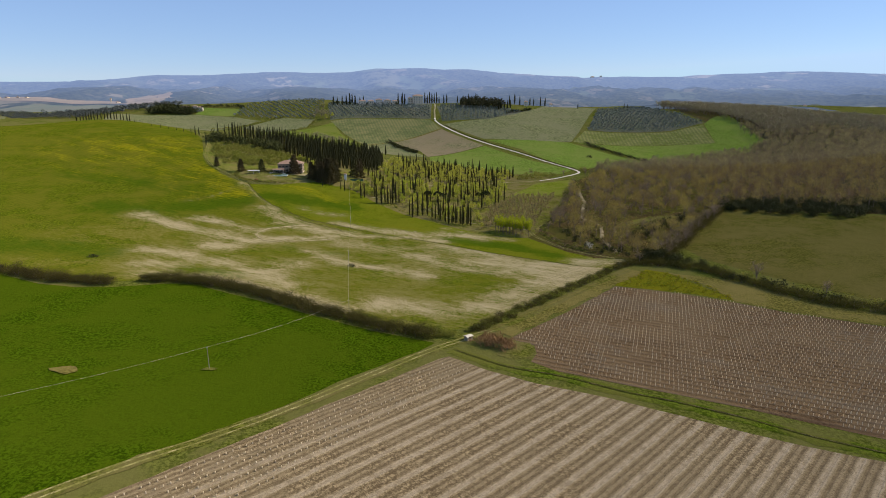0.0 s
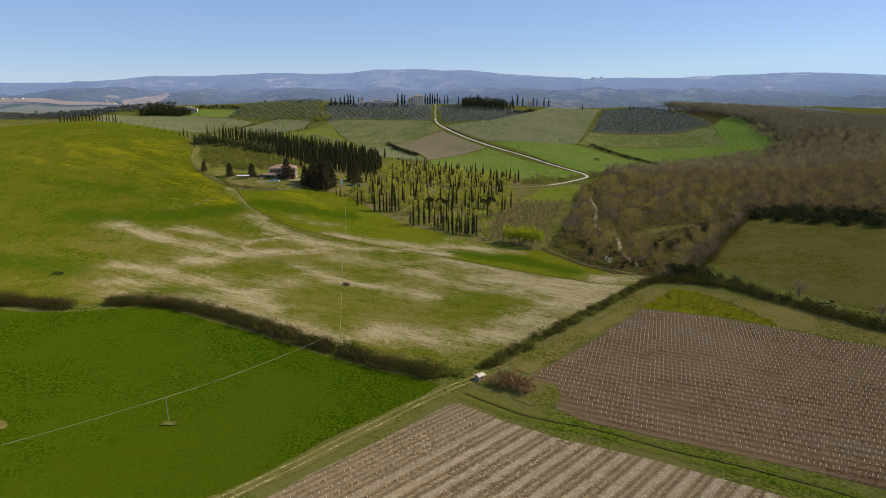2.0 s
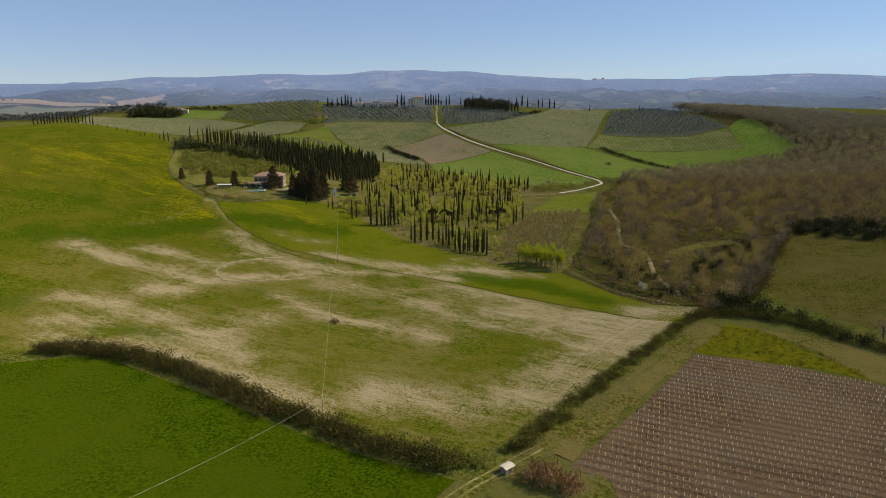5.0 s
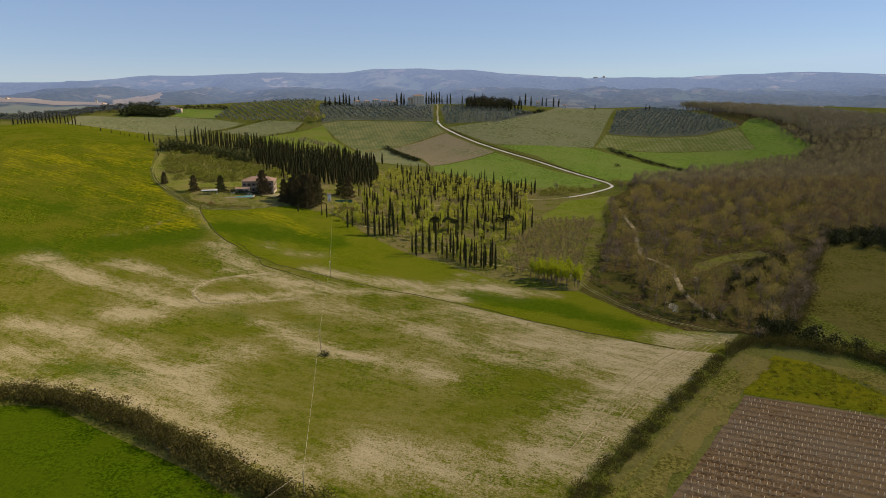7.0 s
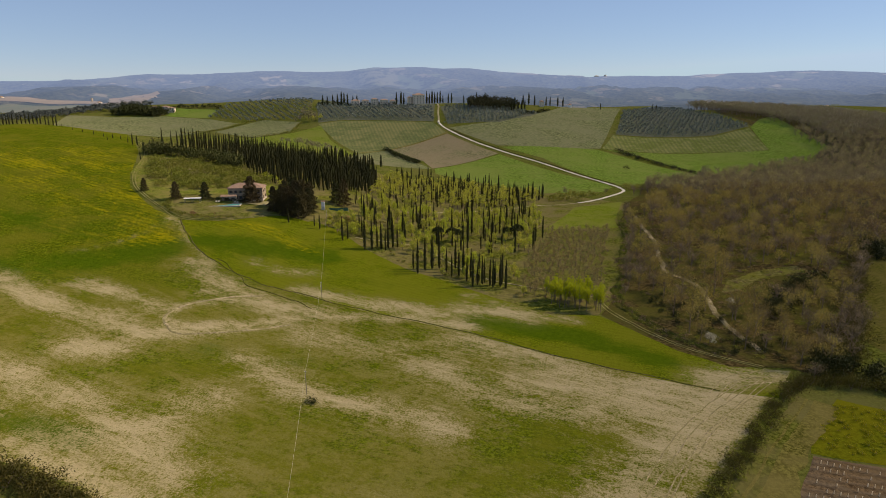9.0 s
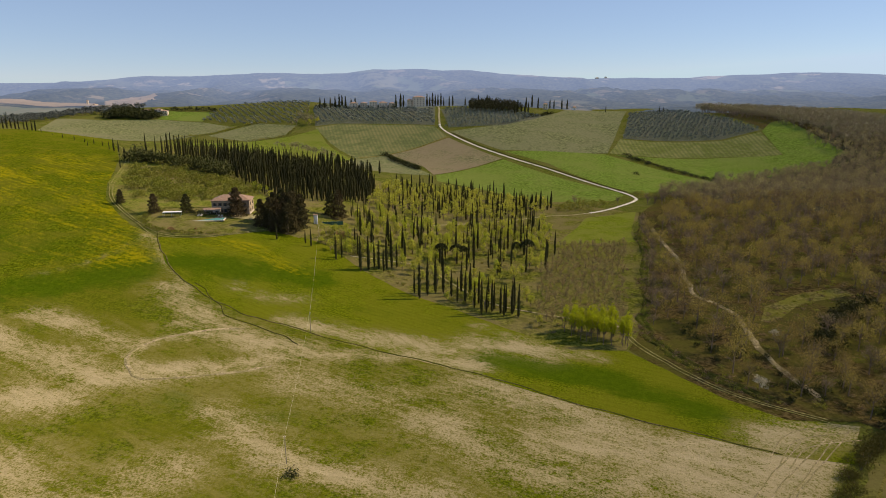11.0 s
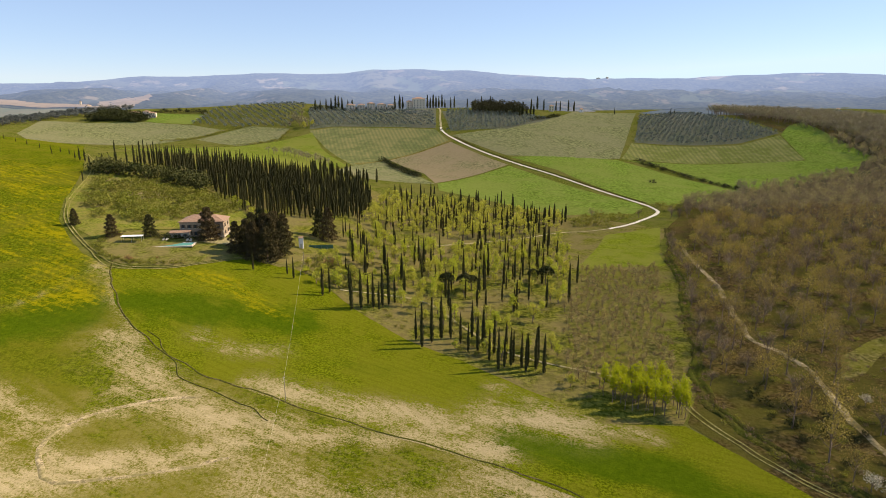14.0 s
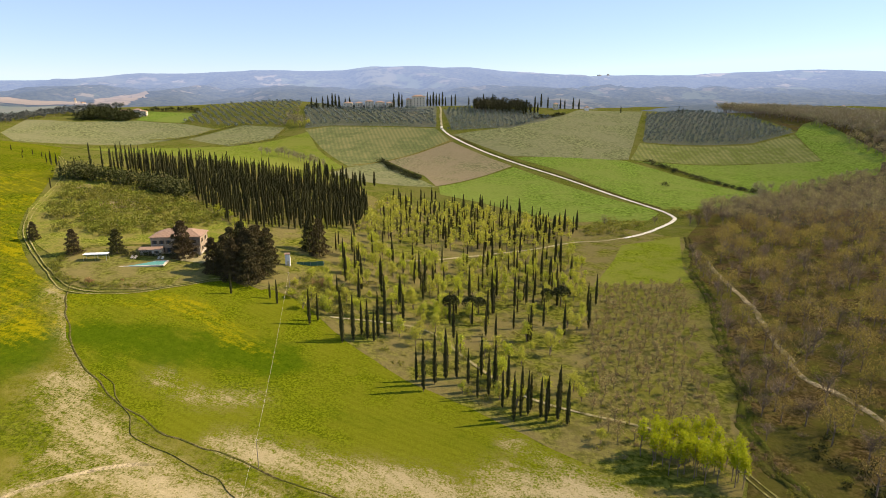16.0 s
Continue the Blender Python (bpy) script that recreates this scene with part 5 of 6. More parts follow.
# brown saplings in rows
SAPLING.mass("sapling_rows", [(x, y, rng.uniform(0.7, 1.35), 1.0) for x, y in scattered([(30, 340), (60, 335), (70, 372), (82, 410), (98, 455), (62, 455), (56, 430), (40, 395)], (3.2, 4.2), rng, 0.4, 12)], "rows of thin leafless brown saplings", "saplings")
# poplar grove
for x, y in scattered([(37, 336), (41, 329), (56, 322), (60, 327), (55, 338), (46, 341)], (2.5, 2.6), rng, 0.4, -15):
    POPLAR.plant(x, y, rng.uniform(0.8, 1.08), "bright yellow-green poplar in a small grove", "tree", "poplar grove")

# ---- house garden trees ----
for x, y, s, w in ((-78, 417, 0.95, 1.0), (-74, 413, 1.0, 1.0), (-69, 412, 0.95, 1.05), (-68.5, 416, 1.0, 1.0), (-66, 421, 0.95, 1.0), (-72, 421, 1.1, 1.0), (-70, 425, 1.1, 1.0), (-78, 424, 1.0, 1.0), (-70, 429, 1.05, 1.0), (-82, 417, 0.85, 1.0), (-75, 427, 1.12, 1.0), (-67, 430, 1.0, 1.0), (-69, 418, 1.12, 1.0)):
    PINE.plant(x, y, s * 1.18, "big dark brown-green conifer in a dense clump", "tree", "conifer clump", wide=w * 0.84)
for x, y, s, w in ((-154, 437, 0.55, 0.95), (-133, 425, 0.72, 0.95), (-119, 427, 0.72, 1.0), (-96, 427, 1.1, 0.95), (-53, 455, 1.25, 0.8), (-58, 460, 1.1, 0.8)):
    PINE.plant(x, y, s, "dark conical garden conifer near the farmhouse", "tree", "garden conifers", wide=w)
REED.plant(-47, 420, 1.3, "round purple-brown garden shrub", "shrub")
for x, y, s in ((-72, 403, 0.5), (-57, 401, 0.55), (-60, 404, 0.4)):
    CYPRESS.plant(x, y, s, "slim dark cypress beside the drive", wide=0.9)
for x, y in ((-115, 425), (-113, 425.5), (-110.5, 425), (-108.5, 425.6), (-106, 425.8), (-103.6, 426), (-101.5, 426.6), (-99.6, 426.8), (-117, 427), (-92, 429)):
    DARK_SHRUB.plant(x, y, rng.uniform(0.5, 0.85), "clipped dark garden bush beside the pool", "shrub", "garden bushes")
for x, y, s in ((-116.5, 402.5, 0.7), (-115, 402, 0.6), (-107, 405, 0.3)):
    REED.plant(x, y, s, "dry brown shrub on the lawn", "shrub")
TUFT.mass("rough_verge", [(x, y, rng.uniform(0.6, 1.3), 1.3) for x, y in along([(-132, 430), (-135, 420), (-129, 408), (-118, 402), (-107, 400.5), (-97, 402)], 0.7, rng, 1.3)], "dark rough grass inside the bend of the drive", "grass")
# laurel belt and scrub on the knoll
for x, y in along([(-184, 517), (-168, 516), (-151, 514), (-136, 512), (-126, 506)], 3.2, rng, 1.6):
    BELT.plant(x, y, rng.uniform(2.5, 3.5), "tall dark evergreen shrub in a belt on the knoll", "shrub", "evergreen belt")
for x, y in scattered([(-180, 505), (-168, 470), (-150, 445), (-128, 444), (-105, 462), (-100, 478), (-122, 508)], (5.2, 4.8), rng, 0.5):
    SHRUB.plant(x, y, rng.uniform(0.8, 2.3), "grey-green scrub bush on the knoll", "shrub", "knoll scrub")
for x, y in scattered([(-122, 508), (-98, 478), (-82, 455), (-90, 478), (-100, 490)], (5.0, 4.5), rng, 0.5):
    YOUNG.plant(x, y, rng.uniform(0.5, 0.8), "small fresh green tree on the knoll", "tree", "knoll trees")
# cypresses by the hill track and on the crest
for x, y, s in ((-207, 540, 0.55), (-203, 538, 0.5), (-192, 522, 0.45), (-190, 519, 0.5), (-188, 528, 0.55), (-186, 523, 0.45), (-213, 546, 0.35), (-183, 498, 0.35), (-232, 556, 0.25)):
    CYPRESS.plant(x, y, s, "small cypress beside the hill track", "tree", "track cypresses", wide=1.0)
for x, y in along([(-350, 612), (-330, 608), (-312, 604), (-292, 600)], 3.2, rng, 0.5):
    CYPRESS.plant(x, y, rng.uniform(0.45, 0.62), "cypress in a row on the hill crest", "tree", "crest cypresses", wide=1.1)
for i, (x, y) in enumerate(along([(-286, 596), (-266, 588), (-246, 578), (-228, 566)], 8, rng, 0.5)):
    CYPRESS.plant(x, y, rng.uniform(0.16, 0.25), "tiny young cypress along the crest", "tree", "crest saplings", wide=1.3)

# ---- wood ----
WOOD_NEAR = [(96, 284), (110, 275), (133, 306), (160, 344), (200, 397), (240, 470), (190, 560), (150, 540), (132, 500), (113, 470), (104, 432), (92, 400), (82, 378), (80, 362), (78, 345), (78, 300)]
WOOD_FAR = [(200, 397), (284, 362), (420, 345), (560, 420), (620, 700), (560, 860), (440, 870), (436, 790), (405, 752), (352, 738), (272, 690), (236, 648), (172, 606), (158, 566), (190, 560), (240, 470)]
track = dense([(124, 490), (119, 469), (113, 429), (104, 396), (98.5, 372), (103, 361), (103, 346), (98, 325), (96, 307)], 3, False)
GLADE = [(97, 328), (109, 346), (119, 361), (138, 373), (160, 379), (160, 352), (140, 340), (112, 324)]
for x, y in scattered(WOOD_NEAR, (8.0, 8.0), rng, 0.5, 30):
    if min(math.hypot(x - a, y - b) for a, b in track) < 2.6 or inside(GLADE, np.array([x]), np.array([y]))[0]:
        continue
    if rng.uniform() < 0.42:
        BARE_OAK.plant(x, y, rng.uniform(0.6, 1.05), "leafless grey-brown tree in the open wood", "tree", "woodland trees")
    else:
        OAK.plant(x, y, rng.uniform(0.7, 1.2), "oak in olive-brown spring bud", "tree", "woodland trees")
SHRUB.mass("woodland_shrubs", [(x, y, rng.uniform(0.35, 0.9), 1.1) for x, y in scattered(WOOD_NEAR, (11, 11), rng, 0.5, 5) if min(math.hypot(x - a, y - b) for a, b in track) > 2.4], "low green undergrowth bushes in the wood", "shrubs")
wood_spots = [(x, y, rng.uniform(0.7, 1.1), 1.0) for x, y in scattered(WOOD_FAR, (7.4, 7.4), rng, 0.5, 20)]
FAR_OAK.mass("woodland", [q for q in wood_spots if q[1] < 560], "brown and olive deciduous wood in early bud", "wood")
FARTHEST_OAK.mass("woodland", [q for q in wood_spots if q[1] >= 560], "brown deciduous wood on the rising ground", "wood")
BLOSSOM.plant(83, 296, 1.0, "small white-blossomed tree at the wood edge")
BLOSSOM.plant(106, 330, 0.8, "small white-blossomed tree in the wood")
for x, y in scattered([(86, 290), (100, 284), (108, 296), (92, 330), (80, 350), (76, 330)], (6, 6), rng, 0.5):
    DARK_SHRUB.plant(x, y, rng.uniform(0.5, 0.9), "dark bramble thicket beside the stream", "shrub", "stream thickets")
for x, y in scattered([(114, 320), (122, 318), (134, 330), (150, 348), (162, 360), (146, 356), (130, 342)], (5.5, 5.5), rng, 0.5):
    LAUREL.plant(x, y, rng.uniform(1.4, 2.2), "dark ivy-grown evergreen inside the wood", "tree", "evergreen oaks")
for x, y in scattered([(190, 385), (255, 350), (300, 362), (420, 345), (430, 380), (260, 392), (205, 408)], (7, 7), rng, 0.5):
    LAUREL.plant(x, y, rng.uniform(1.6, 2.4), "dark evergreen oak at the pasture edge", "tree", "evergreen oaks")
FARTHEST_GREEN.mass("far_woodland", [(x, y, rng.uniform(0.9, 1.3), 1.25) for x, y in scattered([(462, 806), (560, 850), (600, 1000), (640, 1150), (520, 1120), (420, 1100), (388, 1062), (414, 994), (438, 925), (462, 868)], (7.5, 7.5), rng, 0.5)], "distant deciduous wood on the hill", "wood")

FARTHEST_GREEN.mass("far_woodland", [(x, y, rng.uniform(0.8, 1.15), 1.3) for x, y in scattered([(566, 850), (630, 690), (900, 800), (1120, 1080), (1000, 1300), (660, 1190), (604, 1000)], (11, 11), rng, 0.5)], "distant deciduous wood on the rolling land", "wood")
# bare trees along the stream
for x, y in along([(125, 508), (113, 474), (103, 436), (95, 412), (88, 392), (79, 362), (72, 342)], 7.5, rng, 1.8):
    BARE_OAK.plant(x, y, rng.uniform(0.45, 0.85), "bare grey tree on the stream bank", "tree", "stream trees")

# ---- hedges, groves and trees on the villa's hill ----
hedge([(191, 598), (225, 645), (262, 690), (268, 720), (300, 722), (350, 744), (402, 764)], 5.0, 3.5, FARTHEST_GREEN, "grey-green trees along the edge of the wood", 0.4, 0.75, name="tree_belt")
hedge([(210, 806), (225, 780), (245, 742), (269, 697)], 4.5, 2.0, DARK_SHRUB, "dark scrubby hedge down the green slope", 0.9, 1.6, wide=1.3)
hedge([(-53, 800), (-44, 775), (-30, 745), (-17, 717)], 3.0, 1.4, DARK_SHRUB, "dark hedge between two fields", 1.0, 1.6, wide=1.2)
DARK_SHRUB.plant(189, 712, 1.3, "single dark bush in the green field", "tree")
for poly, gap, turn, lab in (
    ([(282, 1030), (372, 1095), (408, 906), (350, 884), (230, 891)], (7.0, 7.5), 15, "olive grove of grey-green rounded trees in rows"),
    ([(-153, 946), (-176, 1050), (-150, 1048), (-60, 1026), (-34, 1018), (-2, 996), (-1, 911), (-128, 955)], (7.2, 7.6), 20, "terraced olive grove below the villa"),
    ([(12, 1000), (47, 1010), (117, 990), (140, 962), (120, 938), (84, 904), (17, 897)], (7.2, 7.6), 40, "olive grove beside the villa drive"),
    ([(-327, 1024), (-322, 1100), (-254, 1110), (-185, 1100), (-181, 966), (-260, 984)], (8.0, 8.5), 30, "olive grove on the far slope"),
):
    OLIVE.mass("olive_grove", [(x, y, rng.uniform(0.75, 1.1), 1.0) for x, y in scattered(poly, gap, rng, 0.15, turn)], lab, "grove")
VILLA_TREE = Kind("conifer", shapes(4, lambda r: domed(13.0, 3.6, r, 150, 0.75), 161), BARK, L_CYPRESS)
VILLA_TREE.mass("villa_wood", [(x, y, rng.uniform(0.75, 1.15), 1.0) for x, y in scattered([(46, 972), (80, 968), (106, 972), (120, 984), (114, 1012), (70, 1026), (50, 1014)], (6, 6), rng, 0.4)], "dense dark conifer wood beside the villa", "trees")
for x, y, s in ((108, 972, 0.95), (112, 976, 1.15), (117, 972, 0.8), (122, 974, 1.0), (62, 1010, 1.15), (74, 1012, 1.2), (128, 986, 0.9)):
    FAR_CYPRESS.plant(x, y, s, "tall dark cypress at the edge of the villa's wood", "tree", "hilltop cypresses", wide=1.5)
for x, y, s in ((-158, 1046, 0.9), (-150, 1047, 1.0), (-128, 1046, 1.1), (-120, 1047, 0.9), (-114, 1046, 1.0), (-55, 1042, 1.2), (-44, 1042, 1.1), (-10, 1050, 1.2), (-6, 1053, 1.0), (-2, 1050, 1.25), (2, 1054, 1.1), (-48, 1040, 1.3), (-137, 1046, 1.3), (-143, 1046, 1.1), (-133, 1047, 1.2), (-165, 1047, 1.0), (6, 1055, 1.1), (10, 1039, 1.2), (14, 1038, 0.8), (22, 1039, 0.9), (27, 1039, 1.0), (45, 1040, 0.8),
                (132, 1030, 1.0), (142, 1040, 1.2), (150, 1035, 1.0), (168, 1040, 0.9), (176, 1050, 0.85), (188, 1052, 1.0), (196, 1052, 0.95), (250, 1040, 0.6), (330, 1043, 0.7), (336, 1044, 0.6)):
    FAR_CYPRESS.plant(x, y, s, "tall dark cypress on the villa's hilltop", "tree", "hilltop cypresses", wide=1.4)
hedge([(120, 952), (136, 962), (160, 985)], 5, 3, DARK_SHRUB, "dark bushes at the end of the olive grove", 1.0, 1.8, wide=1.2)
hedge([(6, 900), (30, 897), (60, 902), (90, 912), (118, 938)], 5, 1.5, OLIVE, "row of low olive bushes above the field", 0.4, 0.7)
# bushes and trees at the road bend and field edges
for x, y, s in ((153, 590, 2.0), (158, 600, 2.4), (154, 606, 1.8), (164, 592, 2.3), (110, 564, 2.2), (104, 560, 2.0), (98, 554, 2.1), (90, 550, 1.6), (118, 570, 1.9), (170, 602, 2.2), (84, 548, 1.7), (103, 572, 2.4), (94, 560, 2.6), (84, 558, 2.2), (102, 546, 1.6)):
    SHRUB.plant(x, y, s, "grey-green bush at the bend of the road", "shrub", "roadside bushes", wide=1.2)
for x, y, s in ((62, 548, 0.8), (58, 550, 0.75), (66, 552, 0.85), (70, 556, 0.9), (74, 552, 0.7), (54, 546, 0.7), (78, 560, 0.8)):
    CYPRESS.plant(x, y, s, "cypress in a clump beside the road", "tree", "roadside cypresses", wide=1.2)
for x, y, s in ((165, 585, 0.9), (172, 596, 1.0), (128, 570, 0.6), (182, 590, 0.9), (148, 567, 0.8), (154, 568, 0.7), (158, 566, 0.9), (167, 565, 1.0), (96, 566, 0.8)):
    BARE_OAK.plant(x, y, s, "bare grey tree near the road bend", "tree", "roadside trees")
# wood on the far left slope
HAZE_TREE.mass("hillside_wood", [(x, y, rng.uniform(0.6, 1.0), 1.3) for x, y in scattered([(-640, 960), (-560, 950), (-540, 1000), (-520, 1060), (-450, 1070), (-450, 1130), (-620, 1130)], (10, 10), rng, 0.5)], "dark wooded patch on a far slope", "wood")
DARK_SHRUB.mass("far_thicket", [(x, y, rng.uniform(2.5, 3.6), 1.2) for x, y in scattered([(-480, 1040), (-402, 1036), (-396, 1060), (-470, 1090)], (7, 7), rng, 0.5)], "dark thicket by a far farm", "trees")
HAZE_TREE.mass("ravine_wood", [(x, y, rng.uniform(0.6, 1.0), 1.4) for x, y in scattered([(-1180, 1660), (-1100, 1680), (-940, 1500), (-800, 1420), (-700, 1380), (-690, 1300), (-760, 1240), (-860, 1340), (-1000, 1460)], (15, 15), rng, 0.5)], "haze-greyed wooded ravine across the valley floor", "wood")
for x, y, s in ((-1010, 1720, 1.0), (-985, 1725, 0.9), (-1040, 1722, 0.8), (-1075, 1718, 1.0)):
    HAZE_TREE.plant(x, y, s, "rounded tree beside a valley farm", "tree", "valley trees")
hedge([(-186, 955), (-174, 962), (-160, 952), (-178, 985), (-180, 1015)], 4.5, 5, FARTHEST_GREEN, "pale spring trees along a far field", 0.7, 1.1, name="tree_belt")
hedge([(-160, 948), (-152, 956)], 5, 3, YOUNG, "fresh green trees beside the far olive grove", 1.0, 1.6, name="tree_belt")
hedge([(-172, 808), (-147, 802), (-122, 772), (-103, 750)], 3.5, 3.5, FARTHEST_GREEN, "grey-green trees behind the plantation", 0.5, 0.8, name="tree_belt")
FAR_CYPRESS.mass("plantation_edge", [(x, y, rng.uniform(0.5, 0.75), 1.6) for x, y in scattered([(-95, 640), (-60, 632), (-46, 660), (-80, 672), (-110, 690)], (8, 8), rng, 0.4)], "dark tree belt behind the plantation", "trees")
hedge([(-328, 930), (-292, 939), (-266, 972), (-238, 988)], 5, 2, SHRUB, "scrubby hedge along a far field", 0.8, 1.5, wide=1.3)
hedge([(-222, 876), (-184, 898), (-179, 950)], 5, 2, SHRUB, "scrubby hedge on a far slope", 0.7, 1.3, wide=1.3)
hedge([(-400, 1090), (-340, 1088), (-326, 1070)], 6, 4, DARK_SHRUB, "dark trees behind a small green field", 1.4, 2.4, name="tree_belt")
hedge([(-172, 1054), (-140, 1050), (-110, 1044), (-60, 1032)], 5, 3, DARK_SHRUB, "dark trees along the hilltop hamlet", 1.4, 2.4, name="tree_belt")

# ---- rough growth on the floors of copse and wood ----
TUFT.mass("rough_grass", [(x, y, rng.uniform(0.4, 0.9), 1.2) for x, y in scattered([(30, 338), (60, 330), (70, 360), (84, 405), (102, 455), (60, 455), (44, 420), (26, 380)], (6.5, 6.5), rng, 0.5)], "tufts of rough grass among the saplings", "grass")
BROWN_TUFT.mass("dry_growth", [(x, y, rng.uniform(0.3, 0.9), 1.2) for x, y in scattered([(34, 334), (62, 328), (72, 362), (84, 400), (100, 452), (64, 452), (46, 410)], (5.0, 5.0), rng, 0.5)], "dry brown stalks among the saplings", "grass")
TUFT.mass("undergrowth", [(x, y, rng.uniform(0.4, 1.2), 1.3) for x, y in scattered(WOOD_NEAR, (8.5, 8.5), rng, 0.5)], "green undergrowth on the woodland floor", "undergrowth")
BROWN_TUFT.mass("undergrowth", [(x, y, rng.uniform(0.4, 1.1), 1.3) for x, y in scattered(WOOD_NEAR, (7.0, 7.0), rng, 0.5, 20)], "brown bracken and twigs on the woodland floor", "undergrowth")
TUFT.mass("copse_growth", [(x, y, rng.uniform(0.5, 1.3), 1.3) for x, y in scattered(YOUNG_AREA, (5.5, 5.5), rng, 0.5)], "rough grass tufts under the copse trees", "grass")
TUFT.mass("stream_growth", [(x, y, rng.uniform(0.4, 1.1), 1.2) for x, y in along([(122, 500), (109, 468), (100, 432), (92, 410), (85, 392), (76, 363), (69, 345), (66, 330), (72, 308), (84, 290)], 1.2, rng, 2.6)], "weeds along the banks of the stream", "weeds")
BROWN_TUFT.mass("stream_growth", [(x, y, rng.uniform(0.4, 1.1), 1.2) for x, y in along([(122, 500), (109, 468), (100, 432), (92, 410), (85, 392), (76, 363), (69, 345), (66, 330), (72, 308), (84, 290)], 1.5, rng, 2.4)], "dry brambles along the stream", "weeds")
TUFT.mass("knoll_growth", [(x, y, rng.uniform(0.6, 1.6), 1.3) for x, y in scattered([(-180, 505), (-168, 470), (-150, 445), (-128, 444), (-105, 462), (-100, 478), (-122, 508)], (5.5, 5.5), rng, 0.5)], "rough grass and weeds over the knoll", "grass")
# ---- buildings and built things ----
def part(name, bm, material, parent, label=""):
    """One mesh part under a thing or a part."""
    me = bpy.data.meshes.new(name)
    bm.to_mesh(me)
    bm.free()
    me.materials.append(material)
    ob = new(name, me)
    ob.parent = parent
    return tagged(ob, label)


def box(x0, x1, y0, y1, z0, z1, bevel=0.0):
    bm = bmesh.new()
    bmesh.ops.create_cube(bm, size=1)
    for v in bm.verts:
        v.co = Vector(((x0 + x1) / 2 + v.co.x * (x1 - x0), (y0 + y1) / 2 + v.co.y * (y1 - y0), (z0 + z1) / 2 + v.co.z * (z1 - z0)))
    if bevel:
        bmesh.ops.bevel(bm, geom=bm.edges[:], offset=bevel, segments=2, affect="EDGES", profile=0.5)
    return bm


def rod(a, b, r0, r1, sides=8):
    v, f = limb([a, (Vector(a) + Vector(b)) / 2, b], [r0, (r0 + r1) / 2, r1], sides)
    bm = bmesh.new()
    vs = [bm.verts.new(q) for q in v]
    for q in f:
        bm.faces.new([vs[i] for i in q])
    bm.faces.new(vs[:sides][::-1])
    bm.faces.new(vs[-sides:])
    return bm


def hip_roof(x0, x1, y0, y1, z, rise, over=0.5, thick=0.18):
    """A hipped roof with eaves."""
    x0, x1, y0, y1 = x0 - over, x1 + over, y0 - over, y1 + over
    d = (y1 - y0) / 2
    bm = bmesh.new()
    lo = [bm.verts.new(q) for q in ((x0, y0, z), (x1, y0, z), (x1, y1, z), (x0, y1, z))]
    hi = [bm.verts.new((q.co.x, q.co.y, z + thick)) for q in lo]
    a, b = bm.verts.new((x0 + d, y0 + d, z + rise)), bm.verts.new((x1 - d, y0 + d, z + rise))
    bm.faces.new(lo[::-1])
    for i in range(4):
        bm.faces.new((lo[i], lo[(i + 1) % 4], hi[(i + 1) % 4], hi[i]))
    bm.faces.new((hi[0], hi[1], b, a))
    bm.faces.new((hi[1], hi[2], b))
    bm.faces.new((hi[2], hi[3], a, b))
    bm.faces.new((hi[3], hi[0], a))
    return bm


def gable_roof(x0, x1, y0, y1, z, rise, over=0.4, thick=0.15):
    bm = bmesh.new()
    ym = (y0 + y1) / 2
    ends = []
    for x in (x0 - over, x1 + over):
        ends.append([bm.verts.new((x, y, h)) for y, h in ((y0 - over, z), (ym, z + rise), (y1 + over, z), (y1 + over, z + thick), (ym, z + rise + thick), (y0 - over, z + thick))])
    a, b = ends
    bm.faces.new(a[::-1])
    bm.faces.new(b)
    for i in range(6):
        j = (i + 1) % 6
        bm.faces.new((a[i], a[j], b[j], b[i]))
    bmesh.ops.recalc_face_normals(bm, faces=bm.faces[:])
    return bm


def _tiles():
    s = Shader("terracotta_tiles", 0.85, 0.2)
    rows = s.bands(0.45, 90, 0.5)
    n = s.noise(1.5, 5, 0.7)
    s.bump(rows, 0.6, 0.08)
    col = s.mix(s.ramp(n, 0.3, 0.7), (0.24, 0.155, 0.105), (0.34, 0.235, 0.165))
    return s.done(s.mix(s.math("MULTIPLY", s.ramp(rows, 0.6, 0.9), 0.4), col, (0.24, 0.15, 0.10)))


TILES = _tiles()
RENDER = plain_mat("weathered_render", (0.26, 0.20, 0.14), (0.38, 0.30, 0.21), 1.4, 0.9, 0.2)
PLASTER = plain_mat("cream_plaster", (0.60, 0.50, 0.36), (0.72, 0.62, 0.47), 1.2, 0.9, 0.15)
STONE = plain_mat("grey_stone_wall", (0.36, 0.31, 0.25), (0.52, 0.46, 0.37), 2.5, 0.9, 0.5)
GLASS = plain_mat("dark_window_glass", (0.03, 0.035, 0.04), (0.05, 0.055, 0.06), 2.0, 0.15, 0.0)
SHUTTER = plain_mat("brown_shutter", (0.10, 0.07, 0.045), (0.14, 0.10, 0.06), 4.0, 0.7, 0.1)
WHITE = plain_mat("white_paint", (0.72, 0.71, 0.68), (0.80, 0.79, 0.76), 3.0, 0.6, 0.05)
GREYWOOD = plain_mat("weathered_wood", (0.20, 0.17, 0.12), (0.30, 0.26, 0.19), 5.0, 0.85, 0.3)
PAVING = plain_mat("pale_paving", (0.48, 0.43, 0.34), (0.58, 0.53, 0.43), 1.5, 0.9, 0.2)
METAL = plain_mat("galvanised_metal", (0.45, 0.46, 0.46), (0.55, 0.56, 0.56), 4.0, 0.4, 0.05, metal=0.8)
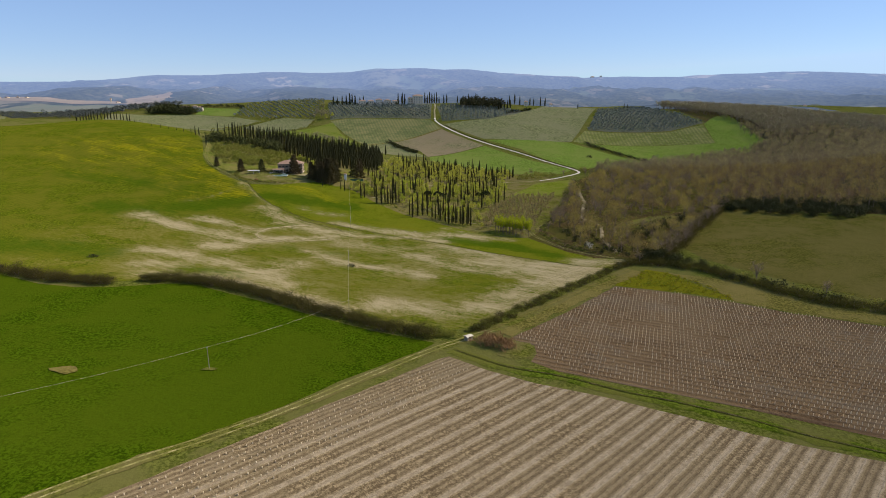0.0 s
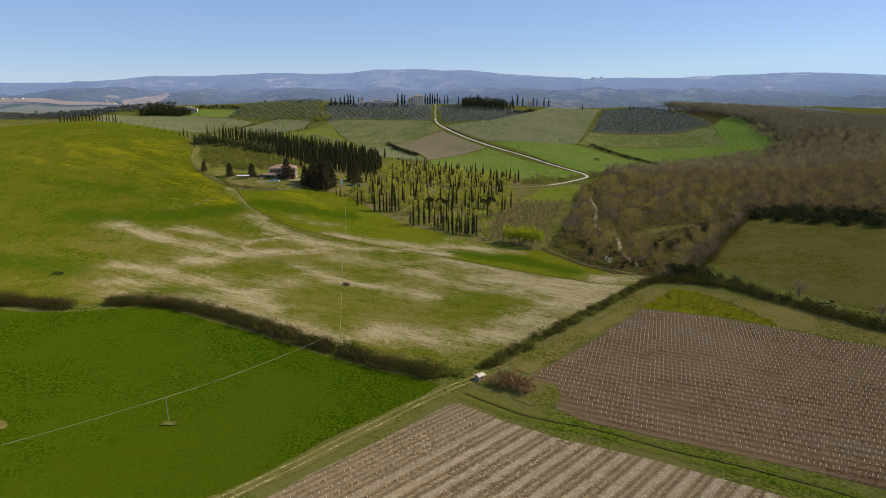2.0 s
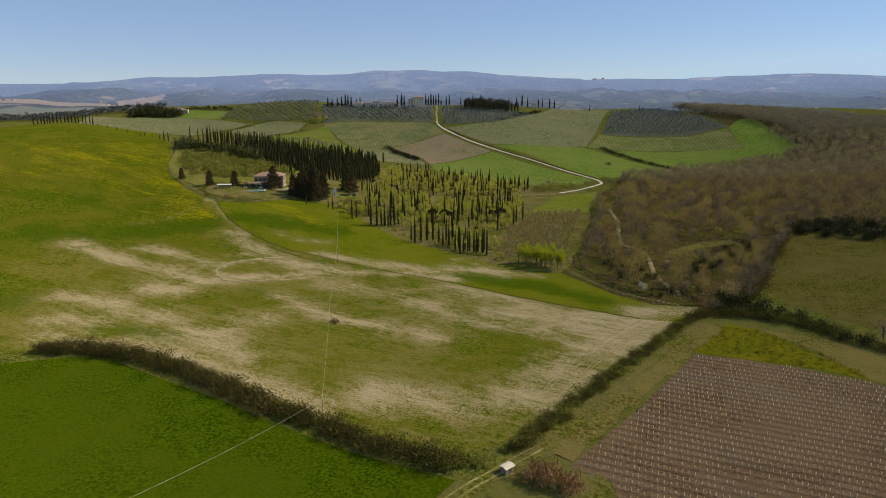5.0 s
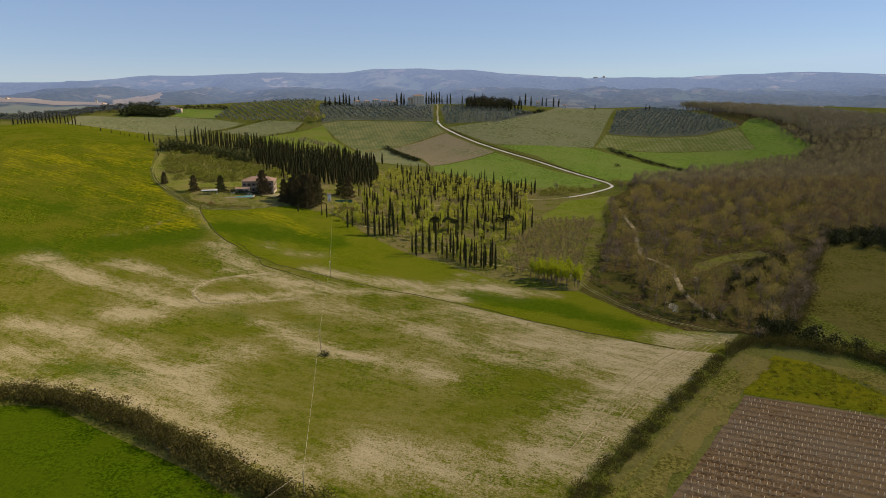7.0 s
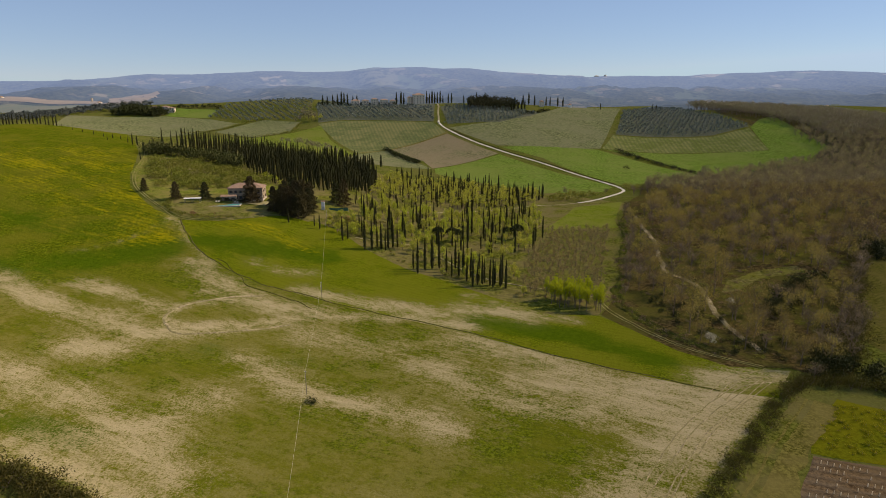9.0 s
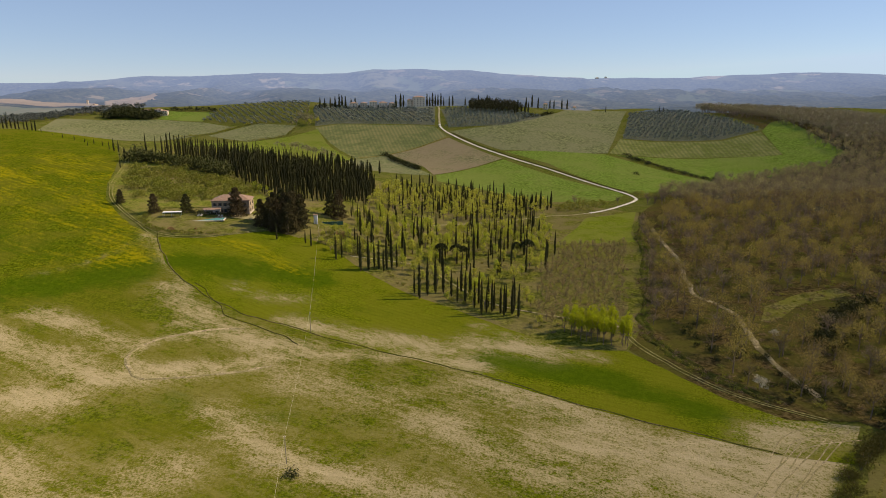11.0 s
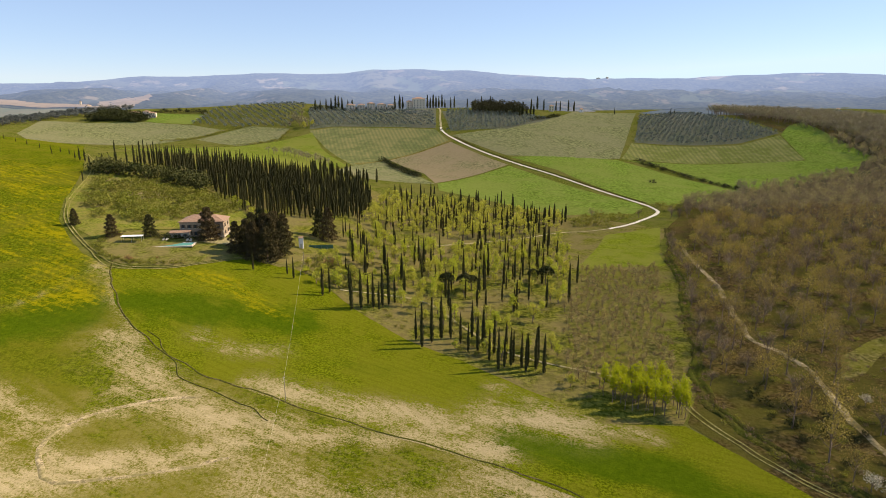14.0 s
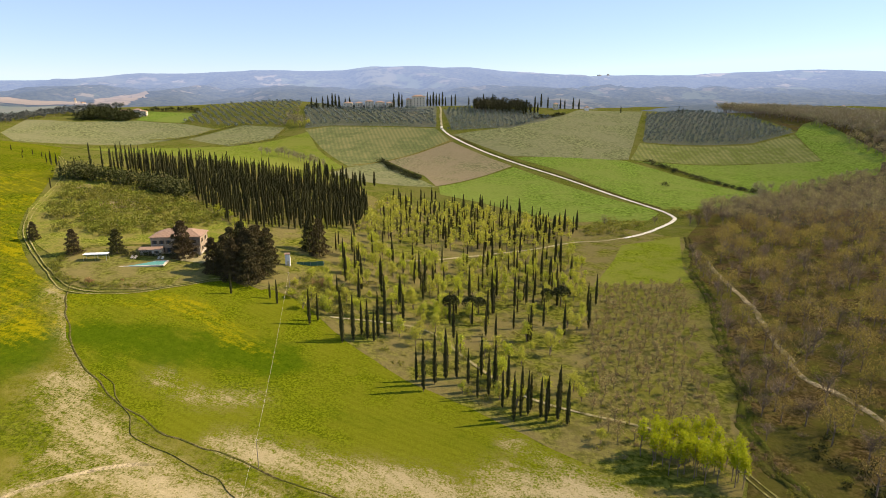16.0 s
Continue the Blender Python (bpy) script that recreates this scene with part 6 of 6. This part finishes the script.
CABLE = plain_mat("pale_cable", (0.46, 0.42, 0.28), (0.54, 0.49, 0.34), 3.0, 0.6, 0.0)
PORCELAIN = plain_mat("insulator_glaze", (0.65, 0.64, 0.60), (0.72, 0.71, 0.68), 3.0, 0.3, 0.0)
NET = plain_mat("green_netting", (0.05, 0.12, 0.08), (0.07, 0.15, 0.10), 6.0, 0.9, 0.1)


def _water():
    s = Shader("pool_water", 0.06, 0.5)
    n = s.noise(1.6, 3, 0.5)
    s.bump(n, 0.08, 0.05)
    return s.done(s.mix(s.ramp(n, 0.3, 0.7), (0.10, 0.30, 0.27), (0.14, 0.36, 0.33)))


WATER = _water()


def thing(name, x, y, label, category, group="", turn=0.0, lift=0.12):
    ob = new(name)
    ob.empty_display_size = 0.5
    ob.matrix_basis = pose(x, y, float(ground(x, y)) + lift, 0, 0, turn)
    return tagged(ob, label, category, group)


def window(parent, x, y, z, w=0.9, h=1.3, side="front", arched=False):
    """A window set in a wall: pane, frame, sill and shutters."""
    turn = 0 if side == "front" else 90
    win = part("window", box(-w / 2, w / 2, -0.03, 0.05, 0, h), GLASS, parent)
    win.matrix_local = pose(x, y, z, 0, 0, turn)
    part("sill", box(-w / 2 - 0.12, w / 2 + 0.12, -0.16, 0.02, -0.1, 0.0), PAVING, win)
    part("frame", box(-w / 2 - 0.06, w / 2 + 0.06, -0.07, -0.035, h, h + 0.08), SHUTTER, win)
    for s in (-1, 1):
        part("shutter", box(min(s * w / 2, s * (w / 2 + 0.45)), max(s * w / 2, s * (w / 2 + 0.45)), -0.09, -0.035, 0, h), SHUTTER, win)
    return win


def farmhouse():
    h = thing("farmhouse", -100, 435, "two-storey stone farmhouse with a hipped terracotta roof", "house", turn=4, lift=-0.4)
    part("wall", box(-8.6, 8.6, -4.6, 4.6, 0, 6.6, 0.03), RENDER, h, "weathered tan rendered walls")
    part("plinth", box(-8.7, 8.7, -4.7, 4.7, 0, 0.8), STONE, h)
    roof = part("roof", hip_roof(-8.6, 8.6, -4.6, 4.6, 6.55, 2.3), TILES, h, "faded terracotta tile roof")
    part("chimney", box(-1.4, -0.6, 0.4, 1.2, 7.6, 9.5), PLASTER, roof)
    part("chimney_cap", box(-1.6, -0.4, 0.2, 1.4, 9.5, 9.65), TILES, roof)
    for x in (-7.2, -4.8, -2.4, 0.6, 3.4, 6.4):
        window(h, x, -4.6, 4.1)
        if abs(x) > 1:
            window(h, x, -4.6, 1.2, 1.0, 1.4)
    door = part("door", box(0.0, 1.3, -4.68, -4.58, 0.3, 2.5), SHUTTER, h, "brown wooden door")
    part("door_handle", box(1.1, 1.16, -4.76, -4.68, 1.35, 1.5), METAL, door)
    for y in (-2.4, 1.8):
        for z in (1.2, 4.1):
            window(h, 8.6, y, z, 1.0, 1.4, "side")
    part("porch_post", box(8.3, 8.6, -5.4, -5.1, 0, 3), STONE, h)
    return h


farmhouse()


def outbuilding():
    h = thing("garden_shed", -107.5, 428.5, "low outbuilding with a pinkish tiled lean-to roof", "shed", turn=4, lift=-0.2)
    part("wall", box(-3.6, 3.6, -1.8, 1.8, 0, 2.3), STONE, h)
    part("roof", gable_roof(-3.6, 3.6, -1.8, 1.8, 2.3, 0.6), TILES, h, "pinkish terracotta roof")
    part("door", box(-0.5, 0.5, -1.86, -1.78, 0.1, 2.0), SHUTTER, h)
    window(h, 2.2, -1.8, 1.0, 0.7, 0.8)


outbuilding()


def canopy():
    h = thing("garden_canopy", -123, 420.5, "long white garden canopy on slim posts", "canopy", turn=6, lift=0)
    part("roof", box(-4.0, 4.0, -1.3, 1.3, 2.2, 2.36, 0.04), WHITE, h, "flat white roof sheet")
    for x in (-3.7, 0, 3.7):
        for y in (-1.1, 1.1):
            part("post", rod((x, y, -0.3), (x, y, 2.2), 0.05, 0.05), METAL, h)


canopy()


def pool():
    h = thing("swimming_pool", -106.5, 419.0, "turquoise garden pool with pale stone edges", "pool", turn=7, lift=0.15)
    for name, x0, x1, y0, y1 in (("coping", -7.4, 7.4, -2.9, -2.4), ("coping", -7.4, 7.4, 2.4, 2.9), ("coping", -7.4, -6.9, -2.4, 2.4), ("coping", 6.9, 7.4, -2.4, 2.4)):
        part(name, box(x0, x1, y0, y1, -0.4, 0.06), PAVING, h)
    part("water", box(-6.9, 6.9, -2.4, 2.4, -0.3, 0.02), WATER, h, "clear turquoise water")
    part("ladder", rod((5.8, 2.35, 0.0), (5.8, 2.75, 0.9), 0.03, 0.03), METAL, h)


pool()


def lounger(x, y, turn):
    h = thing("sun_lounger", x, y, "pale slatted sun lounger beside the pool", "lounger", "pool loungers", turn, 0.2)
    part("frame", box(-0.35, 0.35, -1.0, 0.4, 0.28, 0.36), PAVING, h)
    part("backrest", box(-0.35, 0.35, 0.4, 1.0, 0.36, 0.75), PAVING, h)
    for sx in (-0.3, 0.3):
        for sy in (-0.9, 0.35):
            part("leg", box(sx - 0.03, sx + 0.03, sy - 0.03, sy + 0.03, -0.1, 0.28), PAVING, h)


for x, y, a in ((-112.2, 423.0, 5), (-111.0, 423.1, 5), (-103.4, 424.0, 8), (-102.2, 424.2, 8)):
    lounger(x, y, a)

field("terrace", [(-98, 424), (-88, 424), (-84, 430), (-88, 434), (-97, 430)], M_TRACK, "pale gravel terrace before the farmhouse", "terrace", step=3)


def kiosk():
    h = thing("utility_cabin", -61.3, 436.0, "narrow white utility cabin beside the conifers", "cabin", turn=8, lift=-0.2)
    part("body", box(-0.9, 0.9, -0.9, 0.9, 0, 4.6, 0.03), WHITE, h)
    part("roof", gable_roof(-0.9, 0.9, -0.9, 0.9, 4.6, 0.4, 0.15), TILES, h)
    part("door", box(-0.4, 0.4, -0.96, -0.88, 0.1, 2.1), METAL, h)


kiosk()


def net_fence():
    h = thing("net_fence", -53.8, 440.0, "green netting fence on thin posts", "fence", turn=6, lift=0)
    for i in range(5):
        part("post", rod((-5 + 2.5 * i, 0, -0.4), (-5 + 2.5 * i, 0, 1.9), 0.04, 0.04, 6), METAL, h)
    part("net", box(-5, 5, -0.01, 0.01, 0.1, 1.8), NET, h)


net_fence()


def corner_shed():
    h = thing("field_shed", 13.5, 174.2, "small field shed with a pale sheet roof", "shed", turn=38, lift=0.1)
    part("wall", box(-1.1, 1.1, -0.8, 0.8, 0, 1.5), GREYWOOD, h)
    part("roof", gable_roof(-1.1, 1.1, -0.8, 0.8, 1.45, 0.25, 0.2, 0.06), PAVING, h, "pale corrugated roof sheet")
    part("door", box(-0.4, 0.4, -0.86, -0.78, 0.05, 1.35), SHUTTER, h)


corner_shed()

# ---- telephone line ----
POLES = ((-104, 108), (-57.5, 146), (-26.2, 190.4), (-35.8, 260.3), (-43.6, 327.5), (-55.5, 412.4))
POLE_HEIGHT = 6.6


def pole(x, y):
    h = thing("telephone_pole", x, y, "slim weathered wooden telephone pole in the fields", "pole", "telephone poles", lift=0)
    part("post", rod((0, 0, -0.8), (0, 0, POLE_HEIGHT), 0.10, 0.07), GREYWOOD, h)
    arm = part("bracket", rod((-0.22, 0, POLE_HEIGHT - 0.25), (0.22, 0, POLE_HEIGHT - 0.25), 0.03, 0.03, 6), METAL, h)
    for s in (-0.2, 0.2):
        part("insulator", rod((s, 0, POLE_HEIGHT - 0.23), (s, 0, POLE_HEIGHT - 0.05), 0.05, 0.035, 8), PORCELAIN, arm)


for x, y in POLES:
    pole(x, y)


def wire(a, b, sag, radius=0.018):
    """A cable that hangs between two pole tops."""
    p, q = Vector(at(*a, POLE_HEIGHT - 0.1)), Vector(at(*b, POLE_HEIGHT - 0.1))
    pts = [p.lerp(q, t / 14) - Vector((0, 0, sag * 4 * (t / 14) * (1 - t / 14))) for t in range(15)]
    v, f = limb(pts, [radius] * 15, 5)
    tagged(new("telephone_wire", mesh_of("telephone_wire", v, f, CABLE)), "pale telephone cable sagging between two poles", "cable", "telephone wires")


for (a, b), sag in zip(zip(POLES, POLES[1:]), (0.8, 1.0, 1.1, 1.0, 1.2)):
    wire(a, b, sag)
for x, y in ((-57.5, 146),):
    field("trodden_patch", [(x - 2, y - 0.8), (x + 1.6, y - 1), (x + 2, y + 0.6), (x - 1, y + 0.9)], M_LANE, "bare trodden earth round a pole", "soil", step=0.8, wave=0.4)
field("trodden_patch", [(-97, 142), (-92, 140.5), (-90, 143), (-94, 145.5), (-98, 144.5)], M_DRY, "pale worn patch in the wheat", "soil", step=1.2, wave=1.6)


# ---- the villa and houses on the hilltop ----
def block(name, x, y, w, d, hgt, label, turn=0.0, windows=3, rise=1.8, wall=None):
    h = thing(name, x, y, label, "house", turn=turn, lift=-1.0)
    part("wall", box(-w / 2, w / 2, -d / 2, d / 2, 0, hgt), wall or PLASTER, h)
    part("roof", hip_roof(-w / 2, w / 2, -d / 2, d / 2, hgt, rise, 0.5), TILES, h, "terracotta tile roof")
    for i in range(windows):
        for z in np.arange(2.2, hgt - 1.6, 3.0):
            part("window", box(-w / 2 + (i + 0.5) * w / windows - 0.5, -w / 2 + (i + 0.5) * w / windows + 0.5, -d / 2 - 0.05, -d / 2 + 0.05, z, z + 1.4), GLASS, h)
    return h


block("villa", -22, 1040, 17, 12, 14.5, "large square cream villa on the hilltop", 8, 4, 2.2)
block("farm_building", -35, 1044, 7, 8, 11, "tall cream wing beside the villa", 8, 2)
for x, y, w, hgt in ((-60, 1034, 9, 8), (-73, 1036, 12, 9), (-87, 1037, 11, 10.5), (-101, 1040, 10, 8.5), (-116, 1044, 12, 8)):
    block("farm_building", x, y, w, 9, hgt, "hilltop house with a red tile roof", 5, 3)
block("cottage", 160, 1032, 6, 5, 8, "pink farm cottage among hilltop trees", 0, 2)
block("cottage", 205, 1046, 5, 4, 5, "tiny white hut on the hill", 0, 1, wall=WHITE)
tagged(new("retaining_wall", None), "pale retaining wall below the villa", "wall")
_rw = bpy.data.objects["retaining_wall"]
_rw.matrix_basis = pose(*at(-24, 1000, 0), 0, 0, 6)
part("masonry", box(-16, 14, -0.5, 0.5, -2, 2.2), PAVING, _rw)
for x, y, w in ((-425, 1070, 12), (-410, 1075, 9), (-398, 1066, 10)):
    block("far_farm", x, y, w, 9, 7, "far farmhouse among dark trees", 12, 2)

def far_house(x, y, w, d, hgt):
    """A house of a far village on the ridges."""
    z = float(ridges(np.array([float(x)]), np.array([float(y)]))[0])
    h = tagged(new("far_house"), "pale house of a far-off village", "house", "far village houses")
    h.matrix_basis = pose(x, y, z - 2, 0, 0, (x * 7) % 90)
    part("wall", box(-w / 2, w / 2, -d / 2, d / 2, 0, hgt), PLASTER, h)
    part("roof", hip_roof(-w / 2, w / 2, -d / 2, d / 2, hgt, 2.5, 0.6), TILES, h)


for x, y, w, d, hgt in ((-1480, 2180, 13, 9, 6), (-1450, 2190, 10, 8, 6), (-1415, 2185, 12, 8, 6), (-1520, 2195, 11, 8, 6), (-1180, 2290, 6, 6, 15), (-1160, 2300, 15, 9, 6), (1340, 2230, 15, 9, 7), (1375, 2240, 12, 8, 10),
                        (1410, 2235, 16, 9, 7), (1450, 2245, 12, 8, 6), (1310, 2240, 10, 8, 6), (1120, 4320, 24, 16, 9), (1180, 4325, 20, 16, 12)):
    far_house(x, y, w, d, hgt)

# ---- vine stakes ----
def stake_rows(name, poly, along_deg, row_gap, step, label, height=0.75, skip=0.06, width=0.06):
    """Short planting stakes with pale sleeves, in rows."""
    a, r = radians(along_deg), np.random.default_rng(3)
    u, w = np.array([math.cos(a), math.sin(a)]), np.array([-math.sin(a), math.cos(a)])
    p = np.array(poly, float)
    s, t = p @ u, p @ w
    gs, gt = np.meshgrid(np.arange(s.min(), s.max(), step), np.arange(t.min(), t.max(), row_gap))
    q = gs.ravel()[:, None] * u + gt.ravel()[:, None] * w + r.normal(size=(gs.size, 2)) * 0.06
    gap = np.array([noise.noise(Vector((x * 0.04, y * 0.09, 5))) for x, y in q])
    q = q[inside(poly, q[:, 0], q[:, 1]) & (r.uniform(size=len(q)) > skip + np.clip(gap - 0.25, 0, 1) * 2.0)]
    z = ground(q[:, 0], q[:, 1])
    n = len(q)
    v = np.zeros((n, 8, 3))
    for i, (dx, dy) in enumerate(((-1, -1), (1, -1), (1, 1), (-1, 1))):
        for k, hgt in ((0, -0.1), (4, height)):
            v[:, i + k, 0], v[:, i + k, 1], v[:, i + k, 2] = q[:, 0] + dx * width, q[:, 1] + dy * width, z + 0.2 + hgt
    f = np.array([(0, 1, 5, 4), (1, 2, 6, 5), (2, 3, 7, 6), (3, 0, 4, 7), (4, 5, 6, 7)])
    faces = (np.arange(n)[:, None, None] * 8 + f[None]).reshape(-1, 4)
    tagged(new(name, mesh_of(name, v.reshape(-1, 3), faces, STAKE)), label, "stakes", kind="stuff")


STAKE = leaf_mat("stake_sleeve", (0.62, 0.52, 0.35), (0.40, 0.32, 0.20))
stake_rows("vine_stakes", [(29, 178), (51, 202), (79, 235), (103, 228), (121, 218), (137, 207), (164, 194), (235, 160), (215, 75), (150, 105), (110, 126), (92, 134.5), (80, 140), (56, 149), (40, 156), (36, 166), (34, 174)], -21, 2.7, 1.2, "rows of short pale vine stakes in bare soil", height=0.66, skip=0.05, width=0.062)
stake_rows("planting_stakes", [(4, 157), (-34, 116), (-59, 90), (-100, 48), (-88, 40), (-50, 78), (-22, 106), (13, 152)], 45, 2.25, 1.5, "short pale stakes in the ploughed strips", 0.3, 0.1, 0.085)
